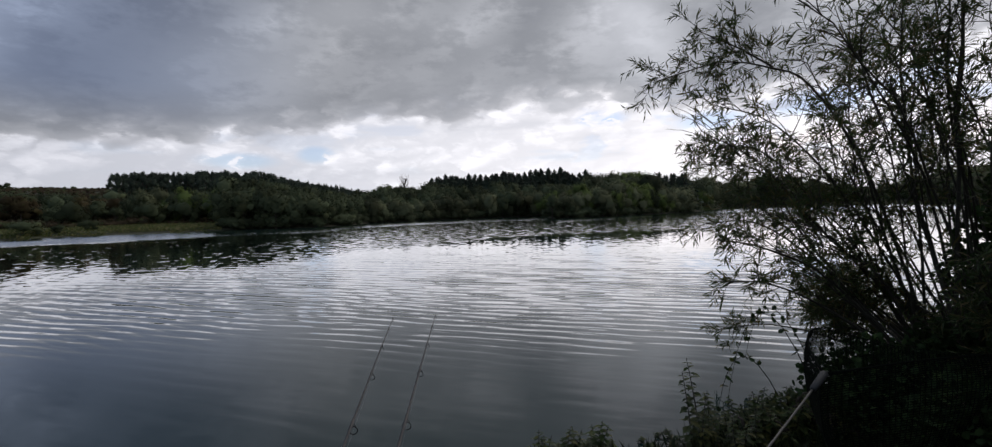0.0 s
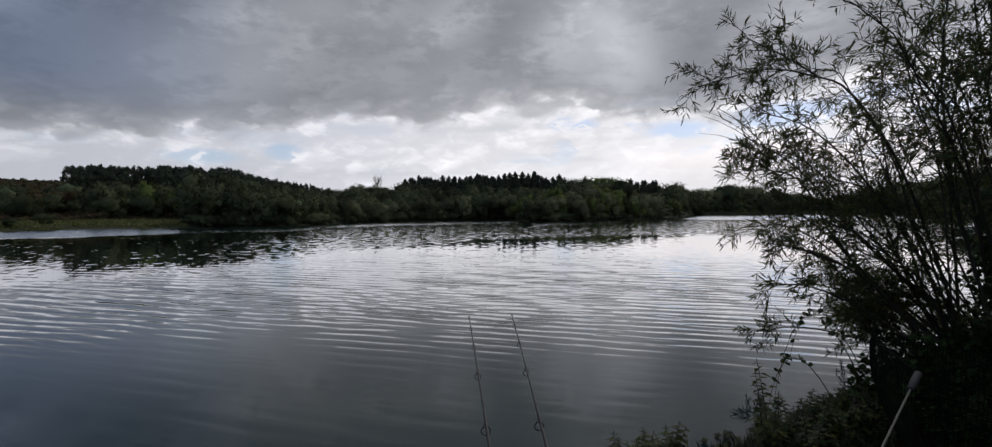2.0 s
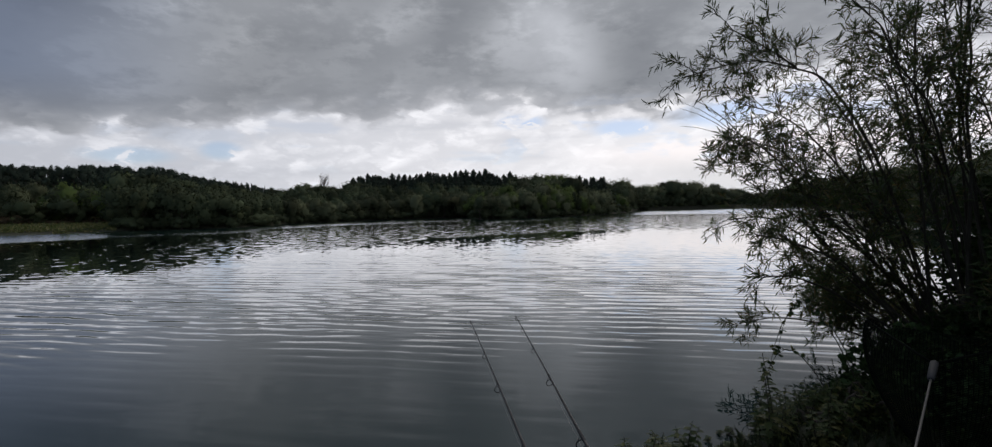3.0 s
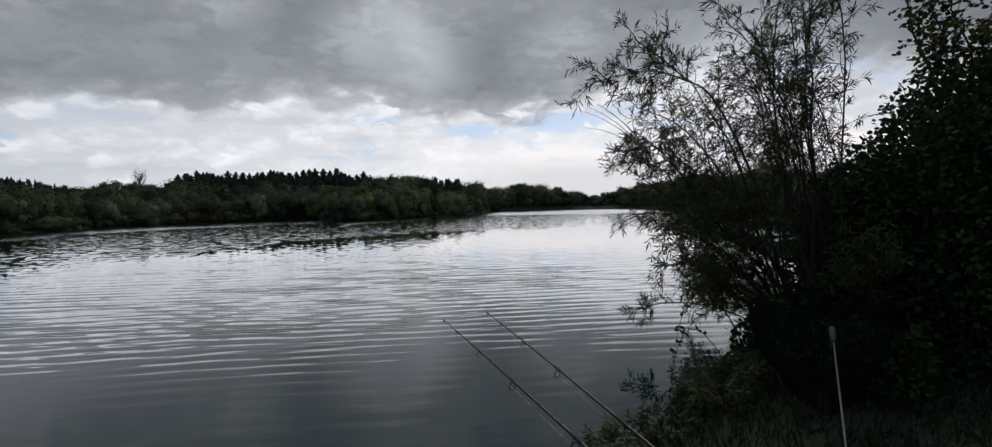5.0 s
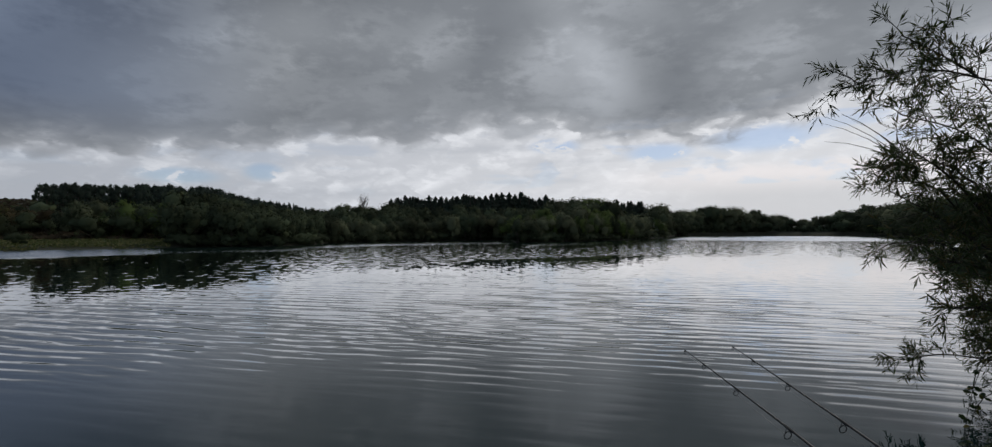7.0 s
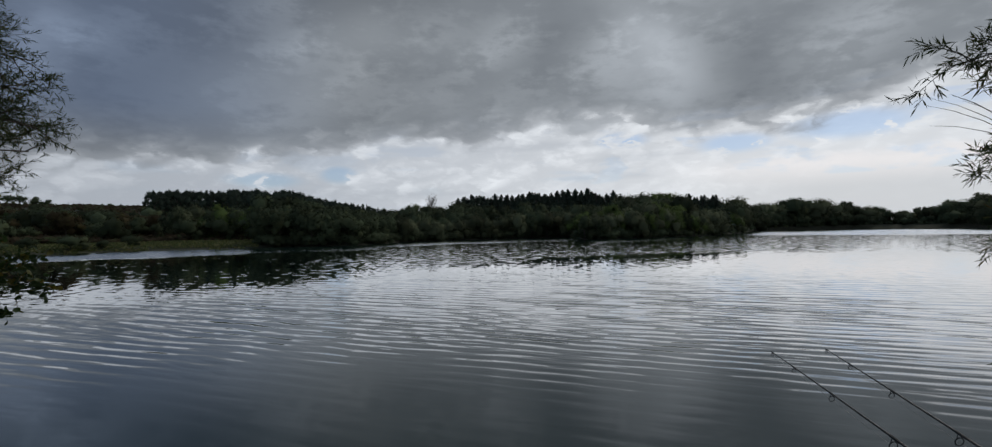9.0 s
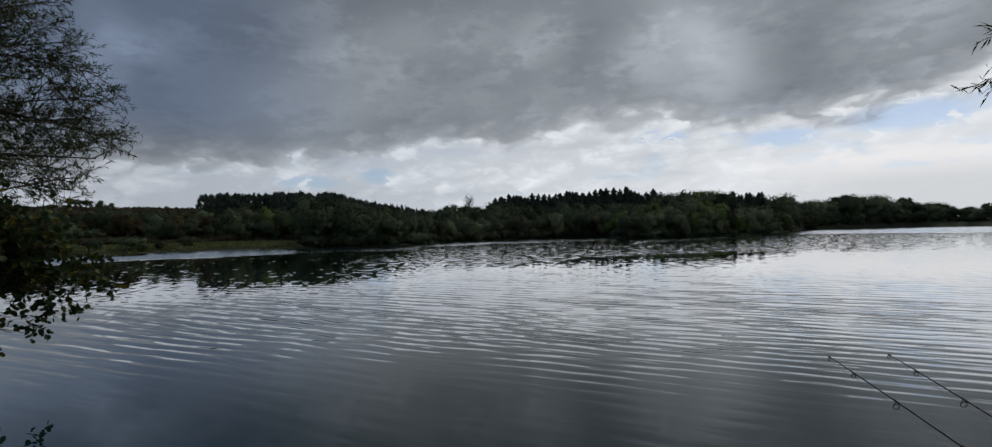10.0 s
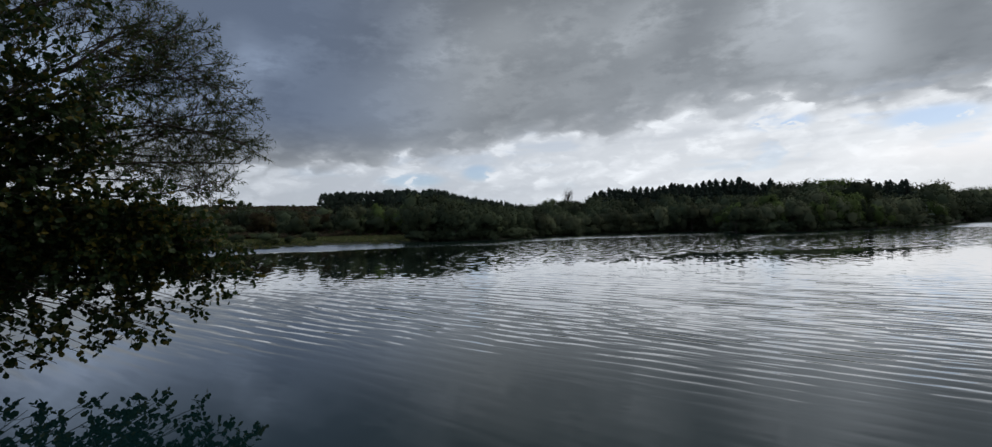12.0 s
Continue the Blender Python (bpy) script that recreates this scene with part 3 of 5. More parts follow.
def broadleaf_tree(name, label, category, mat, wide, low, count, size, group):
    """A round-headed tree or bush, one unit tall."""
    tree = thing(name, label, category, group)
    lobes = [(0, 0, 0.60, 0.30 * wide)]
    for k in range(9):
        a, z = random.uniform(0, 6.28), random.uniform(low, 0.80)
        out = wide * random.uniform(0.18, 0.40) * (1.15 - abs(z - 0.45))
        lobes.append((out * math.cos(a), out * math.sin(a), z, random.uniform(0.13, 0.25) * (0.6 + 0.4 * wide)))
    lobes += [(random.uniform(-0.1, 0.1) * wide, random.uniform(-0.1, 0.1) * wide, random.uniform(0.78, 0.9), random.uniform(0.08, 0.13)) for _ in range(4)]
    part("trunk", trunk_of(0.8, 0.024, 7), FAR_BARK, tree)
    mesh, ways = crown_of(lobes, count, size)
    rounded(part("crown", mesh, mat, tree), ways)
    return tree


def conifer_tree(bare, wide, count, label):
    """A spire-topped conifer, one unit tall, with its whorls of drooping boughs."""
    tree = thing("conifer_tree", label, "tree", "conifers of the far woods")
    part("trunk", trunk_of(0.97, 0.016, 0), FAR_BARK, tree)
    soup, ways = Soup(), []
    for _ in range(count):
        s = random.random() ** 0.55
        z = bare + (1.0 - bare) * s
        ring = wide * (1 - s) ** 0.9 * (0.75 + 0.35 * math.sin(z * 62.0)) + 0.006
        a = random.uniform(0, 6.28)
        r = ring * random.uniform(0.15, 1.1)
        out = Vector((math.cos(a), math.sin(a), -0.25))
        soup.clump(Vector((r * math.cos(a), r * math.sin(a), z - r * 0.35)), (out + Vector((0, 0, 0.9)) + rnd_way() * 0.4).normalized(), random.uniform(0.04, 0.085) * (0.26 + 0.95 * (1 - s)))
        ways += [tuple((Vector((math.cos(a), math.sin(a), 0.5)) + rnd_way() * 0.45).normalized())] * 4
    soup.clump(Vector((0, 0, 0.985)), Vector((1, 0, 0.2)), 0.025)
    ways += [(0.0, 0.0, 1.0)] * 4
    rounded(part("crown", soup.mesh(), CONIFER, tree), ways)
    return tree


def bare_tree():
    tree = thing("bare_tree", "leafless grey tree standing above the far wood", "tree")
    part("trunk", trunk_of(0.9, 0.022, 6), FAR_BARK, tree)
    soup = Soup()
    for _ in range(70):
        z = random.uniform(0.35, 0.88)
        a = random.uniform(0, 6.28)
        out = 0.30 * math.sin(math.pi * (z - 0.2) / 0.95) * random.uniform(0.5, 1.0)
        a0 = Vector((0, 0, z - 0.05))
        a1 = Vector((out * math.cos(a), out * math.sin(a), min(z + out * 0.9, 1.0)))
        soup.tube(arc(a0, a1, Vector((0, 0, -0.02)), 3), [0.008, 0.006, 0.004, 0.002], 4)
        for _ in range(4):
            b0 = a0.lerp(a1, random.uniform(0.4, 1.0))
            soup.tube([b0, b0 + (rnd_way(1.0)) * random.uniform(0.05, 0.12)], [0.003, 0.0015], 3)
    part("twig", soup.mesh(), FAR_BARK, tree, "fine bare grey twigs")
    return tree


def pine_tree(label, bare, wide):
    """A plantation pine, one unit tall: bare trunk, close flat-domed crown."""
    tree = thing("pine_tree", label, "tree", "pines of the hill plantation")
    part("trunk", trunk_of(0.85, 0.018, 4), FAR_BARK, tree)
    lobes = [(0, 0, 0.80, 0.15 * wide)]
    for k in range(8):
        a, z = random.uniform(0, 6.28), random.uniform(bare, 0.86)
        out = wide * random.uniform(0.08, 0.20) * (1.25 - z * 0.7)
        lobes.append((out * math.cos(a), out * math.sin(a), z, random.uniform(0.07, 0.12) * wide))
    lobes.append((random.uniform(-0.03, 0.03), random.uniform(-0.03, 0.03), 0.92, 0.065))
    mesh, ways = crown_of(lobes, 520, 0.040)
    rounded(part("crown", mesh, CONIFER, tree), ways)
    return tree


FAR_KINDS = {
    "conifer": [conifer_tree(0.05, 0.29, 900, "dark green conifer with a pointed top"), conifer_tree(0.12, 0.26, 860, "dark green conifer with a pointed top"), conifer_tree(0.08, 0.34, 900, "dark green conifer with a pointed top")],
    "pine": [pine_tree("dark plantation pine with a bare lower trunk", b, w) for b, w in ((0.32, 0.95), (0.42, 0.8), (0.24, 1.1))],
    "green": [broadleaf_tree("broadleaf_tree", "fresh green rounded tree above the meadow", "tree", FRESH, w, 0.10, 1100, 0.046, "green trees above the meadow") for w in (1.0, 1.25)],
    "broad": [broadleaf_tree("broadleaf_tree", "dark green round-headed tree in the lakeside wood", "tree", BROAD, w, 0.10, 1080, 0.046, "broadleaf trees of the far woods") for w in (0.85, 1.0, 1.2)],
    "sallow": [broadleaf_tree("willow_bush", "grey-green rounded willow bush at the water's edge", "bush", SALLOW, w, 0.08, 1350, 0.043, "willow bushes on the far shore") for w in (1.25, 1.5)],
    "russet": [broadleaf_tree("autumn_bush", "brownish autumn bush on the far bank", "bush", RUSSET, w, 0.08, 900, 0.048, "autumn bushes on the far bank") for w in (1.2, 1.4)],
    "shrub": [broadleaf_tree("hedge_shrub", "dark green low shrub in a field hedge", "bush", BROAD, w, 0.06, 1050, 0.056, "shrubs of the field hedges") for w in (1.5, 1.9, 2.3)],
}
SPOTS = {key: [[] for _ in kinds] for key, kinds in FAR_KINDS.items()}


def plant(kind, az, r, height, wide=1.0):
    x, y = r * math.sin(radians(az)), r * math.cos(radians(az))
    k = random.randrange(len(FAR_KINDS[kind]))
    m = Matrix.LocRotScale((x, y, land(x, y) - 0.02 * height), Euler((0, 0, random.uniform(0, 6.28))), (height * wide, height * wide, height))
    SPOTS[kind][k].append(m)


# the skyline: degrees right of +y, and degrees above the level
SKY_A = (-28, -27, -25, -22, -19, -16, -14, -12, -9.4, -6.6, -5.2, -3, -1.2, 2.1, 3.2, 5.4, 8.7, 11.6, 14.4, 18.3, 20, 21.3, 24.6, 27, 28.7, 31.3, 33.2, 34, 36, 38.8, 40.7, 43.8, 46, 47.4, 49.2, 51.2, 54, 60)
SKY_E = (3.4, 4.2, 4.35, 4.35, 4.65, 4.62, 4.5, 3.87, 3.5, 3.07, 2.7, 3.1, 3.4, 3.0, 3.6, 4.1, 3.95, 4.4, 4.35, 4.55, 3.95, 4.2, 4.3, 4.65, 3.9, 3.75, 3.8, 2.8, 2.5, 2.7, 2.5, 2.2, 1.6, 1.27, 1.7, 2.3, 2.7, 2.9)


def skyline(az):
    return float(np.interp(az, SKY_A, SKY_E))


def reach(az, r, share=1.0):
    """The height of a tree at that place whose top stands at that share of the skyline."""
    x, y = r * math.sin(radians(az)), r * math.cos(radians(az))
    return max(2.0, 2.0 + r * math.tan(radians(skyline(az) * share)) - land(x, y))


def shore_r(az):
    """The distance of the far shore from the near bank."""
    r = 20.0
    while r < 700 and shore_at(r * math.sin(radians(az)), r * math.cos(radians(az))) < 0:
        r += 1.0
    return r


def far_woods():
    jit = random.uniform
    # plantation on the left hill
    for row, r in enumerate((196, 204, 212, 222, 234)):
        az = -27.4 + 0.25 * row
        while az < -4.5:
            rr = r + jit(-3, 3)
            kind = "pine" if az < -9 or random.random() < 0.4 else "conifer"
            plant(kind, az, rr, reach(az, rr, jit(0.90, 1.05) if row else jit(0.80, 0.98)), jit(0.75, 1.0))
            az += jit(0.42, 0.72)
    # dark trees that come down to the water before the hill
    for az, back, share in [(-17.6 + 0.75 * k, b, s) for b, s in ((1.2, 0.62), (10, 0.76), (21, 0.88)) for k in range(18)]:
        a = az + jit(-0.4, 0.4)
        r = shore_r(a) + back + jit(-1.5, 2)
        plant("broad", a, r, reach(a, r, share * jit(0.86, 1.06)), jit(0.8, 1.1))
    for k in range(8):
        a = -25.5 + k * 0.95 + jit(-0.3, 0.3)
        r = 108 + jit(-6, 8)
        plant("sallow" if k % 3 else "broad", a, r, jit(4.6, 6.2), jit(0.7, 0.9))
    for a, h in ((-21.4, 6.6), (-18.6, 6.2), (-19.6, 5.0)):
        plant("green", a, 104 + jit(-3, 3), h, 0.85)
    # hedges and thickets above the meadow
    for k in range(95):
        a = -58 + k * 0.43 + jit(-0.5, 0.5)
        r = jit(100, 124)
        plant(random.choice(("shrub", "shrub", "shrub", "russet", "broad")), a, r, jit(2.0, 4.8), jit(0.9, 1.3))
    for k in range(62):
        a = -56 + k * 0.66 + jit(-0.5, 0.5)
        r = jit(140, 190)
        plant(random.choice(("shrub", "shrub", "broad", "russet")), a, r, jit(2.4, 4.2), jit(1.0, 1.4))
    for a, h in ((-36.6, 6.0), (-35.9, 5.6), (-34.9, 6.0), (-34.2, 4.2), (-30.0, 2.6), (-47, 5), (-50, 7)):
        plant("broad", a, 325 + jit(-8, 8), h, 1.2)
    for k in range(16):
        a = -58 + k * 1.9 + jit(-0.8, 0.8)
        plant("shrub", a, shore_r(a) + jit(1, 6), jit(0.8, 1.7), jit(1.2, 1.8))
    # the cove
    for az, back, share, kind in [(-3.2 + 1.1 * k, b, s, kd) for b, s, kd in ((1.5, 0.50, "sallow"), (11, 0.64, "broad"), (24, 0.74, "broad")) for k in range(19)]:
        a = az + jit(-0.5, 0.5)
        r = shore_r(min(a, 16.3)) + back + jit(-2, 2)
        plant(kind if random.random() < 0.8 else "broad", a, r, reach(a, r, share * jit(0.8, 1.1)), jit(0.75, 1.0))
    for r, s in ((158, 0.88), (167, 0.97), (176, 0.98)):
        az = 2.9 + jit(0, 0.5)
        while az < 33:
            rr = r + jit(-3, 3)
            if az < 21.5 or 28.3 < az < 31.8:
                plant("conifer", az, rr, reach(az, rr, s * (jit(0.97, 1.12) if az < 22 else jit(0.88, 1.02))), jit(1.6, 2.1))
            az += jit(0.48, 0.85)
    for k in range(14):
        a = -4.6 + k * 0.62
        r = 142 + jit(-6, 6)
        plant("broad", a, r, reach(a, r, jit(0.88, 1.0)), jit(0.9, 1.2))
    # the wooded point
    for az, back, share, kind in [(17.6 + 0.92 * k, b, s, kd) for b, s, kd in ((1.0, 0.55, "sallow"), (8, 0.70, "sallow"), (18, 0.86, "broad"), (30, 0.96, "broad")) for k in range(18)]:
        a = min(az + jit(-0.4, 0.4), 33.7)
        r = min(shore_r(a), 196) + back + jit(-2, 2)
        share *= 1.0 if 21 < a < 28.5 else 0.78
        plant(random.choice((kind, kind, kind, "broad", "green")), a, r, reach(a, r, share * jit(0.85, 1.05)), jit(0.75, 1.0))
    for k in range(12):
        a = 33.3 + 0.24 * k
        r = 196 + 9 * k
        plant(random.choice(("sallow", "broad")), a, r, reach(a, r, jit(0.7, 0.95)), 0.9)
    # far right shore
    for k in range(60):
        a = 34.6 + k * 0.36 + jit(-0.2, 0.2)
        r = shore_r(max(a, 36)) + jit(2, 6)
        plant("shrub", a, r, reach(a, r, jit(0.3, 0.55)), jit(0.9, 1.2))
    for k in range(60):
        a = 34.6 + k * 0.36 + jit(-0.2, 0.2)
        r = shore_r(max(a, 36)) + jit(6, 26)
        plant(random.choice(("broad", "broad", "sallow")), a, r, reach(a, r, jit(0.82, 1.12)), jit(0.9, 1.25))
    # right bank beyond the near willow
    for k in range(34):
        a = 55.5 + k * 0.75 + jit(-0.4, 0.4)
        r = shore_r(a) + jit(1.5, 9)
        plant(random.choice(("broad", "sallow", "shrub")), a, r, 1.6 + r * math.tan(radians(jit(2.4, 3.6))), jit(0.9, 1.3))
    # low growth that hangs over the far water line
    for k in range(112):
        a = -18 + k * 0.47 + jit(-0.2, 0.2)
        plant("shrub", a, shore_r(a) + jit(0.3, 1.6), jit(0.9, 1.9), jit(1.2, 1.7))
    # behind and beside the near bank, out of sight
    for k in range(16):
        a = 100 + k * 10
        plant("broad", a, jit(11, 17), jit(6, 9), 1.0)


random.seed(11)
far_woods()
for kind, trees in FAR_KINDS.items():
    for tree, spots in zip(trees, SPOTS[kind]):
        for m in spots[1:]:
            copy_thing(tree, m)
        if spots:
            tree.matrix_basis = spots[0]
_x, _y = 150 * math.sin(radians(0.2)), 150 * math.cos(radians(0.2))
bare_tree().matrix_basis = Matrix.LocRotScale((_x, _y, land(_x, _y) - 0.2), None, (6.8, 6.8, 11.2))


def meadow():
    """Rank grass and reeds along the left shore."""
    soup = Soup()
    for _ in range(34000):
        a = random.uniform(-60, -18.2)
        r = shore_r_cache(a) + 0.4 + 26.0 * random.random() ** 1.3
        x, y = r * math.sin(radians(a)), r * math.cos(radians(a))
        z = land(x, y)
        patch = noise.noise(Vector((x * 0.12, y * 0.3, 2.0)))
        tall = random.uniform(0.14, 0.34) * (1.0 + 0.8 * max(patch, 0.0))
        soup.blade(Vector((x, y, z - 0.03)), (Vector((random.gauss(0, 0.9), random.gauss(0, 0.9), 1))).normalized(), rnd_way(1.5), tall, random.uniform(0.12, 0.26), random.uniform(0.0, 0.4))
    tagged(part("grass", soup.mesh(), GRASS, None), "pale rank meadow grass along the far shore", "grass", kind="stuff")


_cache = {}


def shore_r_cache(a):
    key = round(a)
    if key not in _cache:
        _cache[key] = shore_r(key)
    return _cache[key]


def bracken():
    """Rough bracken and brush over the left hillside."""
    soup = Soup()
    for _ in range(24000):
        a = random.uniform(-64, -5)
        near = shore_r_cache(a) + (20.0 if a < -18 else 3.0)
        r = near + (335.0 - near) * random.random() ** 1.6
        x, y = r * math.sin(radians(a)), r * math.cos(radians(a))
        lump = max(0.3, 1.0 + 0.9 * noise.noise(Vector((x * 0.06, y * 0.06, 4.0))))
        size = random.uniform(0.7, 1.3) * lump * (0.7 + r / 260.0)
        soup.clump(Vector((x, y, land(x, y) + size * 0.22)), Vector((random.gauss(0, 0.5), random.gauss(0, 0.5) - 0.6, 1)).normalized(), size)
    brush = Soup()
    for _ in range(9000):
        a = random.uniform(-18, 55)
        r = shore_r_cache(a) + 2.0 + 45.0 * random.random()
        x, y = r * math.sin(radians(a)), r * math.cos(radians(a))
        size = random.uniform(0.8, 1.7) * (0.7 + r / 300.0)
        brush.clump(Vector((x, y, land(x, y) + size * 0.25)), Vector((random.gauss(0, 0.6), random.gauss(0, 0.6) - 0.8, 1)).normalized(), size)
    tagged(part("undergrowth", brush.mesh(), BROAD, None), "dark green undergrowth beneath the far trees", "undergrowth", kind="stuff")
    tagged(part("bracken", soup.mesh(), BRACKEN, None), "brown bracken and brush on the hill above the meadow", "bracken", kind="stuff")


random.seed(12)
meadow()
bracken()

# ---------------------------------------------------------------- near trees


# plants and tackle of the near bank are drawn at a smaller size round this point
NEAR_AT, NEAR_SIZE = Vector((-0.4, 0.35, 2.0)), 1.45
NEAR = Matrix.Translation(NEAR_AT) @ Matrix.Scale(NEAR_SIZE, 4) @ Matrix.Translation(-NEAR_AT)


def floor_at(x, y):
    """The ground under a place of the near bank, in the size it is drawn at."""
    p = NEAR @ Vector((x, y, 0))
    return NEAR_AT.z + (max(land(p.x, p.y), 0.0) - NEAR_AT.z) / NEAR_SIZE


def bough(wood, leaves, pts, r0, r1, twigs, twig_len, leaf, size, gap, droop, spread=0.8, start=0.3, sides=6, bare=0.0, tuft=0.25, slim=0.14):
    """A bough along pts with twigs and leaves. leaf: "blade" or "disc"."""
    n = len(pts) - 1
    wood.tube(pts, [r0 + (r1 - r0) * (i / n) ** 0.8 for i in range(n + 1)], sides)
    for k in range(twigs):
        s = start + (1 - start) * (k + random.random()) / twigs
        i = min(int(s * n), n - 1)
        p = pts[i].lerp(pts[i + 1], s * n - i)
        ahead = (pts[i + 1] - pts[i]).normalized()
        out = (ahead * 0.7 + rnd_way(0.15) * spread).normalized()
        length = twig_len * random.uniform(0.5, 1.15) * (1.15 - 0.5 * s)
        end = p + out * length + Vector((0, 0, -droop * length))
        line = arc(p, end, Vector((0, 0, 0.12 * length)), 4)
        wood.tube(line, [max(r1, 0.0035), 0.003, 0.0025, 0.002, 0.0013], 4)
        stems = [line]
        for _ in range(random.choice((1, 2, 2, 3))):
            q = line[random.choice((1, 2, 3))]
            sub = (out * 0.6 + rnd_way() * 0.8).normalized()
            sl = length * random.uniform(0.35, 0.6)
            sub_line = arc(q, q + sub * sl + Vector((0, 0, -droop * sl)), Vector((0, 0, 0.1 * sl)), 3)
            wood.tube(sub_line, [0.0022, 0.0018, 0.0014, 0.001], 3)
            stems.append(sub_line)
        if random.random() < bare:
            continue
        for st in stems:
            m = len(st) - 1
            total = sum((st[j + 1] - st[j]).length for j in range(m))
            for c in range(max(3, int(total / gap))):
                u = (c + random.random()) / max(3, int(total / gap)) * m
                if u < tuft * m and random.random() < 0.75:
                    continue
                j = min(int(u), m - 1)
                root = st[j].lerp(st[j + 1], u - j)
                tangent = (st[j + 1] - st[j]).normalized()
                way = (tangent * 0.75 + rnd_way() * 0.75 + Vector((0, 0, -droop * 0.9))).normalized()
                big = size * random.uniform(0.65, 1.2)
                if leaf == "blade":
                    leaves.blade(root, way, rnd_way(0.8), big, big * slim, random.uniform(0.05, 0.3))
                else:
                    leaves.disc(root, way, rnd_way(1.0), big, big * random.uniform(0.8, 0.95))


def grown(tree, stem_name, starts_tips, wood_mat, leaf_mat, **kw):
    """Stems as parts of the tree, each with its foliage under it."""
    for base, tip, bow, r0, twigs in starts_tips:
        wood, leaves = Soup(), Soup()
        pts = arc(Vector(base), Vector(tip), Vector(bow), 9)
        pts = [p + rnd_way() * 0.06 * (0 < i < 9) for i, p in enumerate(pts)]
        bough(wood, leaves, pts, r0, 0.004, twigs, **kw)
        stem = smooth(part(stem_name, wood.mesh(), wood_mat, tree))
        if leaves.f:
            part("foliage", leaves.mesh(), leaf_mat, stem)


def bent(points, steps):
    """A smooth line through a few points."""
    pts = [Vector(p) for p in points]
    pts = [pts[0] * 2 - pts[1]] + pts + [pts[-1] * 2 - pts[-2]]
    line = []
    for i in range(1, len(pts) - 2):
        p0, p1, p2, p3 = pts[i - 1:i + 3]
        for k in range(steps):
            u = k / steps
            line.append(0.5 * (2 * p1 + (p2 - p0) * u + (2 * p0 - 5 * p1 + 4 * p2 - p3) * u * u + (3 * p1 - p0 - 3 * p2 + p3) * u ** 3))
    return line + [pts[-2]]


def tuft(leaves, stem, count, size, slim, droop):
    """A spray of narrow leaves along the outer part of a twig."""
    n = len(stem) - 1
    for c in range(count):
        u = n * (0.25 + 0.75 * (c + random.random()) / count)
        i = min(int(u), n - 1)
        ahead = (stem[i + 1] - stem[i]).normalized()
        way = (ahead * random.uniform(0.5, 1.3) + rnd_way() * 0.85 + Vector((0, 0, -droop))).normalized()
        big = size * random.uniform(0.6, 1.15)
        leaves.blade(stem[i].lerp(stem[i + 1], u - i), way, rnd_way(0.8), big, big * slim, random.uniform(0.05, 0.3))


def spread_bough(wood, leaves, pts, r0, r1, sides, start, boughlets, reach_out, twigs, twig_len, count, size, slim, droop, upward=0.25):
    """A bough with side branches, their twigs and a tuft of leaves on each twig."""
    n = len(pts) - 1
    wood.tube(pts, [r0 + (r1 - r0) * (i / n) ** 0.7 for i in range(n + 1)], sides)
    for k in range(boughlets):
        s = start + (1 - start) * (k + random.random()) / boughlets
        i = min(int(s * n), n - 1)
        p = pts[i].lerp(pts[i + 1], s * n - i)
        ahead = (pts[i + 1] - pts[i]).normalized()
        out = (ahead * 0.8 + rnd_way(upward) * 0.75).normalized()
        length = reach_out * random.uniform(0.45, 1.1) * (1.2 - 0.65 * s)
        side = arc(p, p + out * length + Vector((0, 0, -droop * length)), rnd_way(0.6) * (0.10 * length), 5)
        wood.tube(side, [max(r1, 0.006) * (1 - 0.14 * j) for j in range(6)], 4)
        for c in range(twigs):
            j = random.choice((1, 2, 3, 3, 4, 4, 5))
            t_out = ((side[j] - side[j - 1]).normalized() * 0.8 + rnd_way(0.15) * 0.8).normalized()
            tl = twig_len * random.uniform(0.5, 1.2)
            twig = arc(side[j], side[j] + t_out * tl + Vector((0, 0, -droop * tl)), rnd_way() * (0.08 * tl), 3)
            wood.tube(twig, [0.0032, 0.0026, 0.002, 0.0013], 3)
            tuft(leaves, twig, random.randint(count // 2, count), size, slim, droop)


